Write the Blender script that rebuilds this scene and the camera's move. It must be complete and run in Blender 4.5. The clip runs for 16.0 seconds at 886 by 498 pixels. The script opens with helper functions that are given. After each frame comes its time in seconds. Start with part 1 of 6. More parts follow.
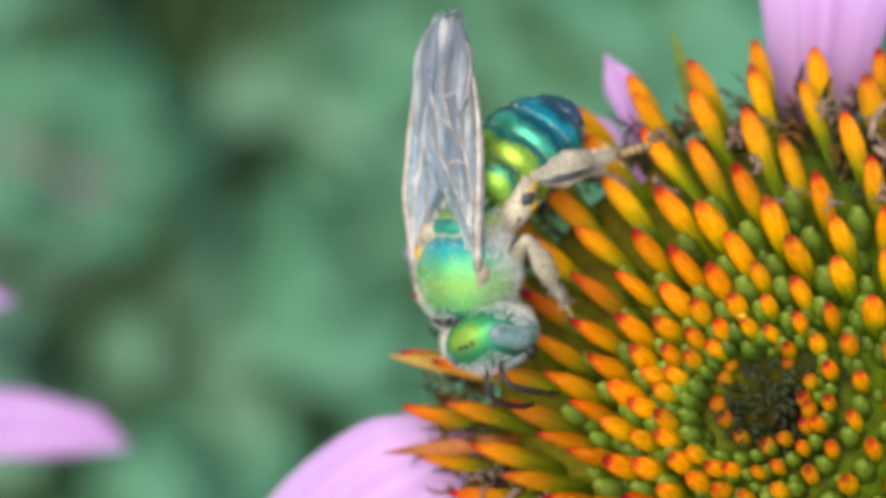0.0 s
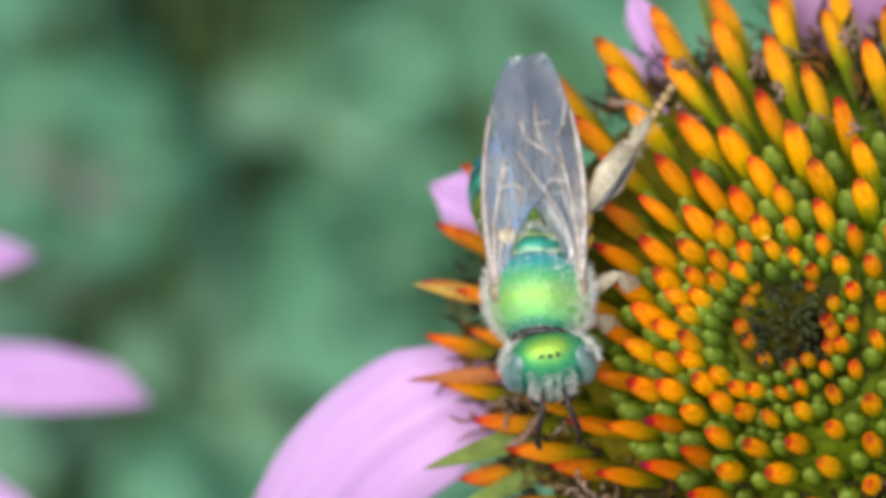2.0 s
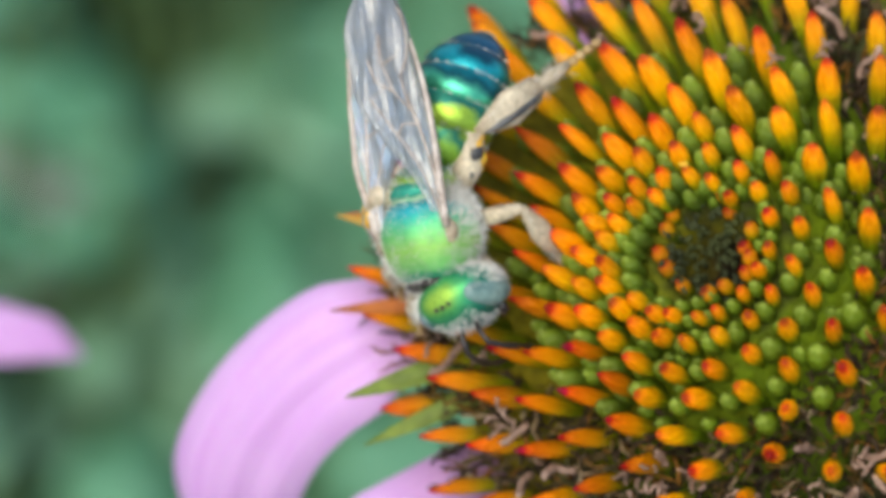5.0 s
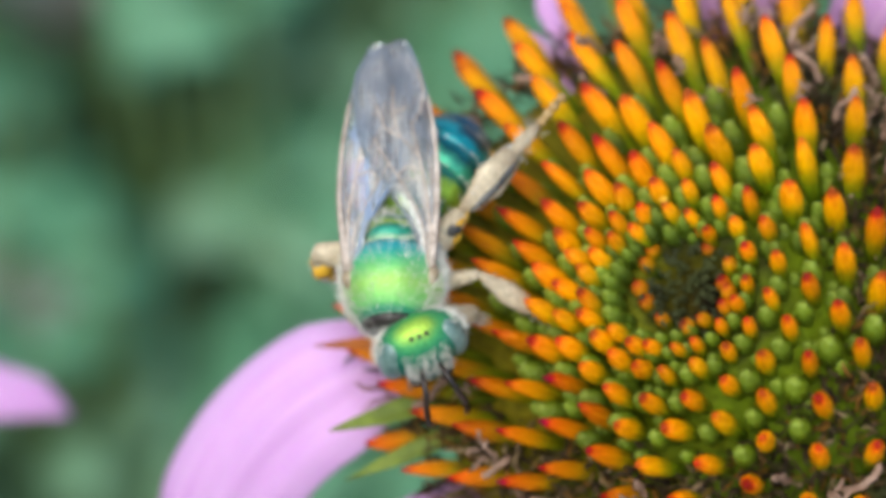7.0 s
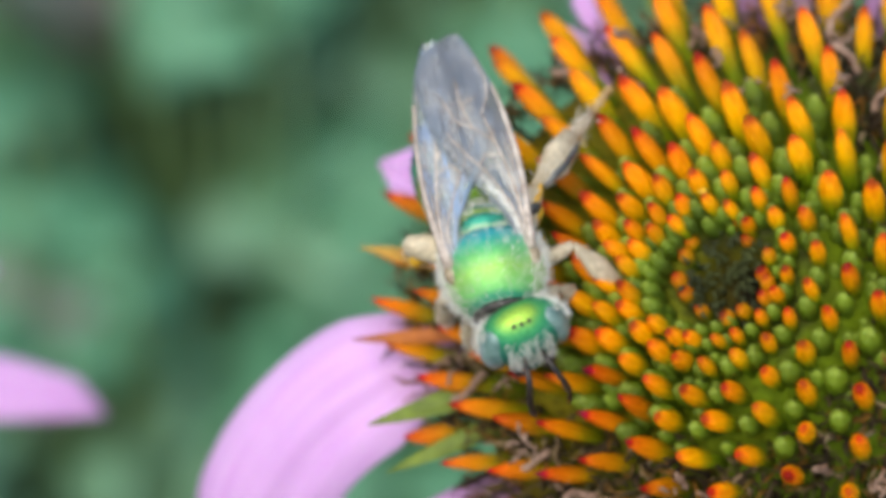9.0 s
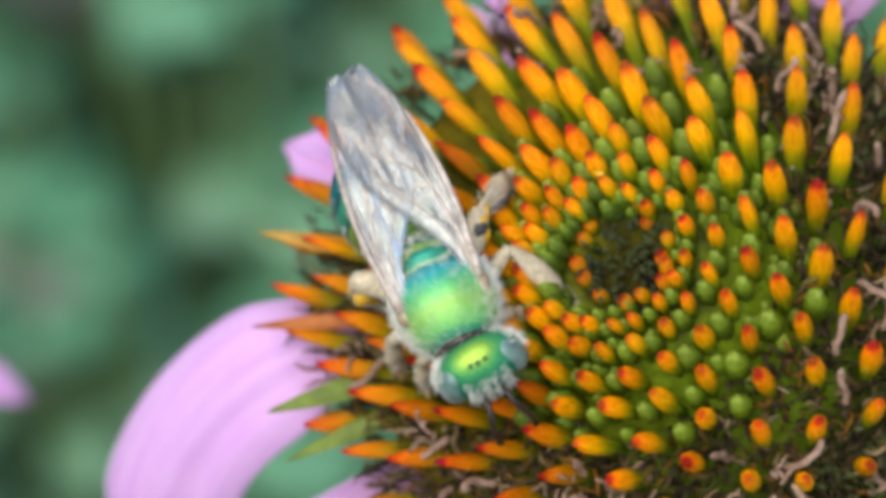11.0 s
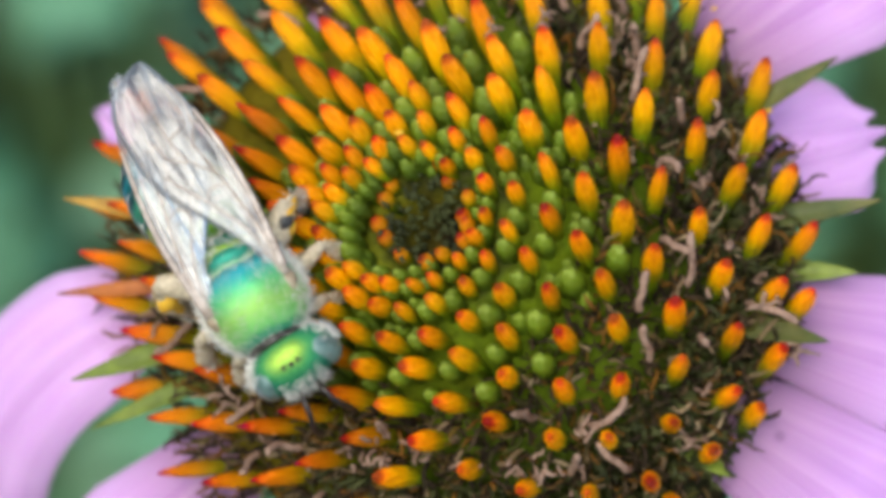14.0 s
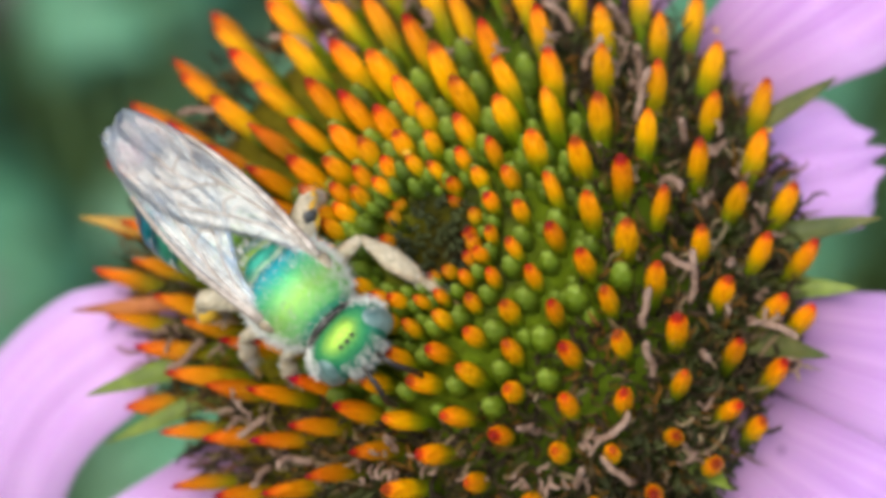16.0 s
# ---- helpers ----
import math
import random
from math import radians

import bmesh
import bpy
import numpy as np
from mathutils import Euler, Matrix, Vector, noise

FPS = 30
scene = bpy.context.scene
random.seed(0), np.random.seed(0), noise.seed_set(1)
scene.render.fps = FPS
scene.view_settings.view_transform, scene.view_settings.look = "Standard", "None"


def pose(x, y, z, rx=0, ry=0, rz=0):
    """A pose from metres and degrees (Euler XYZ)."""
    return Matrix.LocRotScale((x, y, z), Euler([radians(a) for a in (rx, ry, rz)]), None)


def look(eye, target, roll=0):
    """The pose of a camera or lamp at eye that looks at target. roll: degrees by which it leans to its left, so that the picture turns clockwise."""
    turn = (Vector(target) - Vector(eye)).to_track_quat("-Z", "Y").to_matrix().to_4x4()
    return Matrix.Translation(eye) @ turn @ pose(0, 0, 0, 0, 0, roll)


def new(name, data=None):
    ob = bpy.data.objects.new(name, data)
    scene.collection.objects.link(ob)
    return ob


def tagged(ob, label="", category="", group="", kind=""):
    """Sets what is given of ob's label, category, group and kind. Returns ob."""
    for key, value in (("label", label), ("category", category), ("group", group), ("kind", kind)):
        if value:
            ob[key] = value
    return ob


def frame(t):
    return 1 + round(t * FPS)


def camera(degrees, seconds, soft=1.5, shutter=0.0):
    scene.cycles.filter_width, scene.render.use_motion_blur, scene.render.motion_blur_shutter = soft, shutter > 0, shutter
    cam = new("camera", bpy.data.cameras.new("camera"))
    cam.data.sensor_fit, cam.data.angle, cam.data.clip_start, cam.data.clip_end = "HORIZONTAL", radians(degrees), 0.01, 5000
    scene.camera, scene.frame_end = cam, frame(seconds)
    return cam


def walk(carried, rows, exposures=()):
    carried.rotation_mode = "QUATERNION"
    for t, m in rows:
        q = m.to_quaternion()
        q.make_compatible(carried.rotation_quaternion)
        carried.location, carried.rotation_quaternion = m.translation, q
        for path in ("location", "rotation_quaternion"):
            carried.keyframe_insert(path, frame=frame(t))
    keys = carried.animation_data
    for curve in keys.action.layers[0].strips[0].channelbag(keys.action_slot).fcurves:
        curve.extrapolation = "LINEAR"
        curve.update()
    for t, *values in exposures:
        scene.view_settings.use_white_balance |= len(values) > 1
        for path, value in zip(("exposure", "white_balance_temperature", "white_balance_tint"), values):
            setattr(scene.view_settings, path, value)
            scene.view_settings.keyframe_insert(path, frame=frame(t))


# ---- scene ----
cam = camera(20.0, 16.0, 4.8)

walk(cam, [
    (0, pose(-0.010829, -0.048311, 0.066819, 40.668, 0.870, 0.344)),
    (0.5, pose(-0.010172, -0.049608, 0.066022, 41.103, 0.466, 0.082)),
    (1, pose(-0.010149, -0.050441, 0.066077, 41.405, 0.672, 0.234)),
    (1.5, pose(-0.008546, -0.050730, 0.065747, 41.253, 0.557, 0.046)),
    (2, pose(-0.011504, -0.051394, 0.064800, 41.642, 0.839, 0.501)),
    (2.5, pose(-0.011569, -0.051159, 0.064309, 42.108, 0.755, 0.670)),
    (3, pose(-0.011390, -0.052255, 0.063781, 42.377, 1.248, 1.043)),
    (3.5, pose(-0.010761, -0.052513, 0.063332, 42.410, 0.671, 0.669)),
    (3.7, pose(-0.009833, -0.052198, 0.063652, 42.037, 0.627, 0.391)),
    (5.8, pose(-0.010037, -0.054734, 0.062473, 43.193, -0.295, 0.169)),
    (6, pose(-0.009070, -0.054569, 0.062743, 44.319, -0.438, 0.138)),
    (6.5, pose(-0.008569, -0.055520, 0.062193, 44.675, -0.603, 0.093)),
    (7, pose(-0.009810, -0.057322, 0.061560, 45.535, -0.374, 0.404)),
    (7.5, pose(-0.010444, -0.058241, 0.062224, 46.808, 0.048, 1.013)),
    (8, pose(-0.009805, -0.056004, 0.064341, 46.026, -0.162, 0.304)),
    (8.5, pose(-0.010927, -0.058412, 0.060525, 46.126, 0.042, 0.681)),
    (9, pose(-0.010410, -0.057847, 0.061044, 45.899, 0.104, 0.566)),
    (9.5, pose(-0.010709, -0.057687, 0.060833, 46.549, 0.111, 0.807)),
    (10, pose(-0.010038, -0.057410, 0.060581, 46.739, -0.048, 0.749)),
    (10.2, pose(-0.008817, -0.057749, 0.060007, 46.473, -0.323, 0.454)),
    (12.3, pose(-0.006255, -0.054177, 0.061647, 44.338, 2.257, 0.753)),
    (12.5, pose(-0.006356, -0.054697, 0.061052, 45.058, 1.355, 0.206)),
    (13, pose(-0.004585, -0.056535, 0.059368, 46.116, 0.722, -0.230)),
    (13.5, pose(-0.003313, -0.056450, 0.060122, 45.027, 0.487, -0.865)),
    (14, pose(-0.002494, -0.056832, 0.059311, 45.025, 0.253, -1.050)),
    (14.5, pose(-0.002363, -0.057322, 0.059269, 45.207, 0.469, -0.755)),
    (15, pose(-0.001721, -0.057390, 0.059822, 45.792, 0.272, -0.878)),
    (15.5, pose(-0.001644, -0.057938, 0.059670, 45.451, 0.384, -0.858)),
    (16, pose(-0.001998, -0.057967, 0.060341, 45.469, 0.676, -0.720)),
], exposures=[(0, 0.38, 6900, 7), (16, 0.38, 6900, 7)])

# ---- plan ----
FOCUS = 0.0755
GROUND = -0.42
FLOWER = pose(-0.001867, -0.003175, 0.007239, 34.122, -4.666, -6.166)
CURVE_A, CURVE_B, DIMPLE, DIMPLE_R = 0.03000, 2.000e-05, 2.0000, 1.5000
DIMPLE_AT = (-0.75, 0.35)
R_RIM, BASE_Z = 11.95, -6.85
# the spines stand where two families of spiral arms cross
ARMS, ARM_TURN, ARM_RISE = (18, 21), 0.1571, 1.195
SPIRAL = dict(turn=-0.6065, ring=6.2987, bend=(0.0126, -0.0053), middle=(-1.6016, 0.1196), drift=(0.053, -0.0087), oval=(0.02, 0.0493), skew=(-0.0285, 0.0219))
LEAN_X, LEAN_Y = (-0.300, 0.0600, -0.0023), (0.305, 0.0076, 0.0585)
PETALS = [
    dict(azimuth=-170, length=15.5, half=2.45, rise=2, droop=64, sway=76, label="broad arched lilac ray"),
    dict(azimuth=-138, length=22, half=2.7, rise=-10, droop=55),
    dict(azimuth=-61, length=20, half=2.5, rise=-14, droop=50),
    dict(azimuth=-31.5, length=24, half=3.05, rise=-6, droop=45, mat="pale"),
    dict(azimuth=-12, length=24, half=2.75, rise=-4, droop=45, mat="pale"),
    dict(azimuth=18, length=5.0, half=2.3, rise=-2, droop=30, mat="pale", label="short lilac ray with a ragged end"),
    dict(azimuth=39, length=24, half=2.9, rise=-2, droop=42),
    dict(azimuth=63, length=24, half=2.4, rise=-2, droop=42),
    dict(azimuth=86, length=24, half=2.5, rise=0, droop=42),
    dict(azimuth=118, length=4.2, half=0.60, rise=2, droop=25, fold=0.5, notch=0.1, blunt=0.9),
    dict(azimuth=125, length=3.7, half=0.60, rise=12, droop=20, fold=0.5, notch=0.1, blunt=0.9, base_r=8.1, base_z=-5.7),
    dict(azimuth=158, length=5.0, half=1.05, rise=2, droop=45, notch=0.1, blunt=0.9),
]
BRACTS = [
    (174, 9.0, -5.2, 3.8, 0.30, 8, "yellow"), (-172, 8.6, -5.2, 4.3, 0.27, 8, "rusty"), (-159, 8.2, -4.9, 4.7, 0.40, 8, "green"), (-152, 8.4, -5.5, 4.6, 0.32, 8, "green"),
    (6, 9.4, -6.0, 4.0, 0.36, 12, "olive"), (-3, 9.4, -6.5, 3.2, 0.36, 0, "green"), (-15, 8.9, -5.7, 3.2, 0.40, 14, "olive"), (26, 9.6, -5.6, 3.8, 0.34, 18, "olive"), (-40, 8.6, -6.2, 2.6, 0.45, 2, "green"),
    (108, 9.6, -6.0, 3.4, 0.28, 12, "green"), (74, 9.6, -6.0, 3.6, 0.22, 14, "olive"),
]

NEIGHBOUR = pose(-0.0503, 0.0127, -0.0143, 30, 0, 0)
FAR_PETALS = [
    dict(azimuth=1, length=16.3, half=1.45, rise=-2, droop=14, sway=-4, base_r=8.0, base_z=-2.0, notch=0.1, blunt=0.45, slant=0.8),
    dict(azimuth=17, length=12.0, half=1.2, rise=-2, droop=14, base_r=8.0, base_z=-2.0, notch=0.1, blunt=0.45, slant=0.8),
    dict(azimuth=-17, length=13.5, half=1.6, rise=-2, droop=14, base_r=8.0, base_z=-2.0, notch=0.1, blunt=0.45, slant=0.8),
]
# the garden behind: a bank of plants with its middle, its steps across and down, and the way off
BANK = Vector((-0.0132, 0.1791, -0.1686))
BANK_ACROSS = Vector((0.0148, 0.0000, 0.0001))
BANK_DOWN = Vector((0.0001, -0.0104, -0.0105))
BANK_OFF = Vector((-0.0084, 0.7181, -0.6959))
GAPS = [(-2.70, -1.66, 0.26), (-2.58, -1.18, 0.30), (-2.40, -0.80, 0.32), (-2.17, -0.60, 0.28), (-1.95, -0.46, 0.18), (-1.40, 0.30, 0.20), (-1.54, 0.56, 0.17), (-0.64, 1.30, 0.18), (-0.62, 1.72, 0.22), (-0.50, 2.10, 0.24), (4.55, -0.85, 0.50), (4.50, 0.05, 0.44), (4.45, 0.60, 0.50)]
# lighter leaves at the pale spots; shade painted into leaf colour at the dark ones
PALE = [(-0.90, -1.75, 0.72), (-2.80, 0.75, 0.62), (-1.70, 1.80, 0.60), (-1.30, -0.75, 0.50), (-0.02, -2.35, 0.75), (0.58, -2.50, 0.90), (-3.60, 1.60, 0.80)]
SHADY = [(-2.60, -1.85, 0.55), (-2.40, -1.05, 0.55), (-0.65, 1.60, 0.40)]
DULL = [(-3.50, -0.20, 0.45), (-3.80, 0.40, 0.40)]
STALK = (Vector((-0.066, 0.148, -0.092)), Vector((-0.037, 0.223, -0.182)))

# ---- world, sun and lens ----
cam.data.dof.use_dof = True
cam.data.dof.focus_distance = FOCUS
cam.data.dof.aperture_fstop = 37.0

world = bpy.data.worlds.new("sky")
scene.world = world
world.use_nodes = True
_nt = world.node_tree
_sky = _nt.nodes.new("ShaderNodeTexSky")
_sky.sky_type = "NISHITA"
_sky.sun_disc = False
_sky.sun_elevation = radians(58)
_sky.sun_rotation = radians(200)
_nt.links.new(_sky.outputs[0], _nt.nodes["Background"].inputs[0])
_nt.nodes["Background"].inputs[1].default_value = 0.15

sun = new("sun", bpy.data.lights.new("sun", "SUN"))
sun.data.energy = 2.5
sun.data.angle = radians(50)
sun.data.color = (1.0, 0.95, 0.87)
sun.matrix_world = look((-0.3, -0.55, 1.0), (0, 0, 0))

MM = 0.001
GOLD = math.pi * (3 - math.sqrt(5))


# ---- materials ----
def material(name):
    m = bpy.data.materials.new(name)
    m.use_nodes = True
    t = m.node_tree
    return m, t, t.nodes["Principled BSDF"]


def node(t, kind, **values):
    n = t.nodes.new(kind)
    for key, value in values.items():
        n.inputs[key.replace("_", " ")].default_value = value
    return n


def ramp(t, stops, source=None):
    n = t.nodes.new("ShaderNodeValToRGB")
    els = n.color_ramp.elements
    while len(els) < len(stops):
        els.new(0.5)
    for e, (p, c) in zip(els, stops):
        e.position, e.color = p, (*c, 1)
    if source is not None:
        t.links.new(source, n.inputs[0])
    return n


def noise_tex(t, scale, detail=4.0, coords=None, rough=0.55):
    n = t.nodes.new("ShaderNodeTexNoise")
    n.inputs["Scale"].default_value = scale
    n.inputs["Detail"].default_value = detail
    n.inputs["Roughness"].default_value = rough
    if coords is not None:
        t.links.new(coords, n.inputs["Vector"])
    return n


def mix(t, kind, a, b, fac):
    n = t.nodes.new("ShaderNodeMix")
    n.data_type, n.blend_type = "RGBA", kind
    for socket, value in ((0, fac), (6, a), (7, b)):
        if isinstance(value, bpy.types.NodeSocket):
            t.links.new(value, n.inputs[socket])
        else:
            n.inputs[socket].default_value = value if socket == 0 else (*value, 1)
    return n.outputs[2]


def math_node(t, op, a, b):
    n = t.nodes.new("ShaderNodeMath")
    n.operation = op
    for k, value in enumerate((a, b)):
        if isinstance(value, bpy.types.NodeSocket):
            t.links.new(value, n.inputs[k])
        else:
            n.inputs[k].default_value = value
    return n.outputs[0]


def bump(t, p, height, strength, distance):
    n = node(t, "ShaderNodeBump", Strength=strength, Distance=distance)
    t.links.new(height, n.inputs["Height"])
    t.links.new(n.outputs[0], p.inputs["Normal"])


def object_coords(t):
    return t.nodes.new("ShaderNodeTexCoord").outputs["Object"]


def simple(name, dark, light, rough, scale, fine=None, bump_mm=0.02, sss=0.0, spec=0.5, metal=0.0):
    """A two-scale mottled surface; scale in features a metre."""
    m, t, p = material(name)
    co = object_coords(t)
    big, small = noise_tex(t, scale, 5, co), noise_tex(t, fine or scale * 7, 3, co)
    c = ramp(t, [(0.3, dark), (0.7, light)], big.outputs[0])
    c2 = mix(t, "MULTIPLY", c.outputs[0], ramp(t, [(0.25, (0.6, 0.6, 0.6)), (0.75, (1.25, 1.25, 1.25))], small.outputs[0]).outputs[0], 0.7)
    t.links.new(c2, p.inputs["Base Color"])
    p.inputs["Roughness"].default_value = rough
    p.inputs["Metallic"].default_value = metal
    p.inputs["Specular IOR Level"].default_value = spec
    if sss:
        p.inputs["Subsurface Weight"].default_value = sss
        p.inputs["Subsurface Radius"].default_value = (0.6, 0.4, 0.3)
        p.inputs["Subsurface Scale"].default_value = 0.0006
    bump(t, p, small.outputs[0], 0.5, bump_mm * MM)
    return m


def spine_material(name="orange_spine", dim=1.0, ripe=0.0, turn=0.489):
    """Stiff bract: green foot, orange shaft, red point, by height along the piece."""
    m, t, p = material(name)
    co = object_coords(t)
    sep = t.nodes.new("ShaderNodeSeparateXYZ")
    t.links.new(co, sep.inputs[0])
    info = t.nodes.new("ShaderNodeObjectInfo")
    n1 = noise_tex(t, 3.0, 3, co)
    shift = math_node(t, "MULTIPLY_ADD", math_node(t, "SUBTRACT", info.outputs["Random"], 0.55), 0.06)
    shift.node.inputs[2].default_value = 0.0
    h = math_node(t, "ADD", sep.outputs[2], shift)
    h = math_node(t, "ADD", h, math_node(t, "MULTIPLY", math_node(t, "SUBTRACT", 1.0, sep.outputs[2]), ripe))
    h = math_node(t, "ADD", h, math_node(t, "MULTIPLY", math_node(t, "SUBTRACT", n1.outputs[0], 0.5), 0.07))
    c = ramp(t, [(0.38, (0.07, 0.13, 0.003)), (0.56, (0.16, 0.23, 0.004)), (0.67, (0.40, 0.31, 0.003)), (0.76, (0.78, 0.37, 0.002)),
                 (0.86, (0.92, 0.33, 0.002)), (0.935, (0.88, 0.22, 0.002)), (0.970, (0.58, 0.050, 0.003)), (1.0, (0.26, 0.020, 0.004))], h)
    hue = node(t, "ShaderNodeHueSaturation")
    t.links.new(c.outputs[0], hue.inputs["Color"])
    other = math_node(t, "FRACT", math_node(t, "MULTIPLY", info.outputs["Random"], 7.31), 0.0)
    value = math_node(t, "MULTIPLY_ADD", other, 0.42 * dim)
    value.node.inputs[2].default_value = 0.90 * dim
    t.links.new(value, hue.inputs["Value"])
    third = math_node(t, "FRACT", math_node(t, "MULTIPLY", info.outputs["Random"], 31.7), 0.0)
    tint = math_node(t, "MULTIPLY_ADD", third, 0.02)
    tint.node.inputs[2].default_value = turn
    t.links.new(tint, hue.inputs["Hue"])
    streak = t.nodes.new("ShaderNodeMapping")
    streak.inputs["Scale"].default_value = (14, 14, 1.6)
    t.links.new(co, streak.inputs[0])
    n2 = noise_tex(t, 1.5, 3, streak.outputs[0])
    out = mix(t, "MULTIPLY", hue.outputs[0], ramp(t, [(0.3, (0.62, 0.42, 0.35)), (0.62, (1.1, 1.1, 1.1))], n2.outputs[0]).outputs[0], 0.75)
    t.links.new(out, p.inputs["Base Color"])
    p.inputs["Roughness"].default_value = 0.5
    p.inputs["Specular IOR Level"].default_value = 0.18
    p.inputs["Subsurface Weight"].default_value = 0.12
    p.inputs["Subsurface Radius"].default_value = (1.0, 0.5, 0.2)
    p.inputs["Subsurface Scale"].default_value = 0.05
    bump(t, p, n2.outputs[0], 0.35, 0.03)
    return m


def petal_material(name, pale, deep):
    """Lilac ray: long fine veins along the petal, soft blotches, a few specks."""
    m, t, p = material(name)
    uv = t.nodes.new("ShaderNodeTexCoord").outputs["UV"]
    mp = t.nodes.new("ShaderNodeMapping")
    mp.inputs["Scale"].default_value = (16, 0.8, 1)
    t.links.new(uv, mp.inputs[0])
    vein = noise_tex(t, 2.2, 4, mp.outputs[0])
    co = object_coords(t)
    blot = noise_tex(t, 160, 4, co)
    c = ramp(t, [(0.3, deep), (0.72, pale)], vein.outputs[0])
    c2 = mix(t, "MIX", c.outputs[0], pale, ramp(t, [(0.35, (0, 0, 0)), (0.75, (0.8, 0.8, 0.8))], blot.outputs[0]).outputs[0])
    speck = t.nodes.new("ShaderNodeTexVoronoi")
    speck.inputs["Scale"].default_value = 420
    t.links.new(co, speck.inputs["Vector"])
    dots = ramp(t, [(0.05, (0.45, 0.35, 0.45)), (0.1, (1, 1, 1))], speck.outputs["Distance"])
    c3 = mix(t, "MULTIPLY", c2, dots.outputs[0], 0.5)
    sep = t.nodes.new("ShaderNodeSeparateXYZ")
    t.links.new(uv, sep.inputs[0])
    # darkens the foot: olive base tint plus the cone's shade put into the colour
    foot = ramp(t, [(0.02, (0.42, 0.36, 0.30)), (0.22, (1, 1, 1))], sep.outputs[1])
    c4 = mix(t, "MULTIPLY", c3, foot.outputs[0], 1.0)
    t.links.new(c4, p.inputs["Base Color"])
    p.inputs["Roughness"].default_value = 0.55
    p.inputs["Subsurface Weight"].default_value = 0.25
    p.inputs["Subsurface Radius"].default_value = (1.0, 0.6, 0.9)
    p.inputs["Subsurface Scale"].default_value = 0.0009
    p.inputs["Sheen Weight"].default_value = 0.2
    bump(t, p, vein.outputs[0], 0.4, 0.00012)
    return m


def shell_material(name, stops, axis, span, rough=0.24, pit=13000.0, metal=0.7, blur=0.28):
    """Metallic insect shell whose hue runs through green and blue along one axis (span in mm)."""
    m, t, p = material(name)
    co = object_coords(t)
    sep = t.nodes.new("ShaderNodeSeparateXYZ")
    t.links.new(co, sep.inputs[0])
    lo, hi = span
    r = t.nodes.new("ShaderNodeMapRange")
    r.inputs["From Min"].default_value, r.inputs["From Max"].default_value = lo * MM, hi * MM
    t.links.new(sep.outputs[axis], r.inputs[0])
    n = noise_tex(t, 900, 3, co)
    h = math_node(t, "ADD", r.outputs[0], math_node(t, "MULTIPLY", math_node(t, "SUBTRACT", n.outputs[0], 0.5), blur))
    c = ramp(t, stops, h)
    v = t.nodes.new("ShaderNodeTexVoronoi")
    v.inputs["Scale"].default_value = pit
    t.links.new(co, v.inputs["Vector"])
    dark = ramp(t, [(0.10, (0.35, 0.42, 0.42)), (0.45, (1, 1, 1))], v.outputs["Distance"])
    t.links.new(mix(t, "MULTIPLY", c.outputs[0], dark.outputs[0], 0.6), p.inputs["Base Color"])
    p.inputs["Metallic"].default_value = metal
    p.inputs["Roughness"].default_value = rough
    bump(t, p, v.outputs["Distance"], 0.2, 0.00003)
    return m


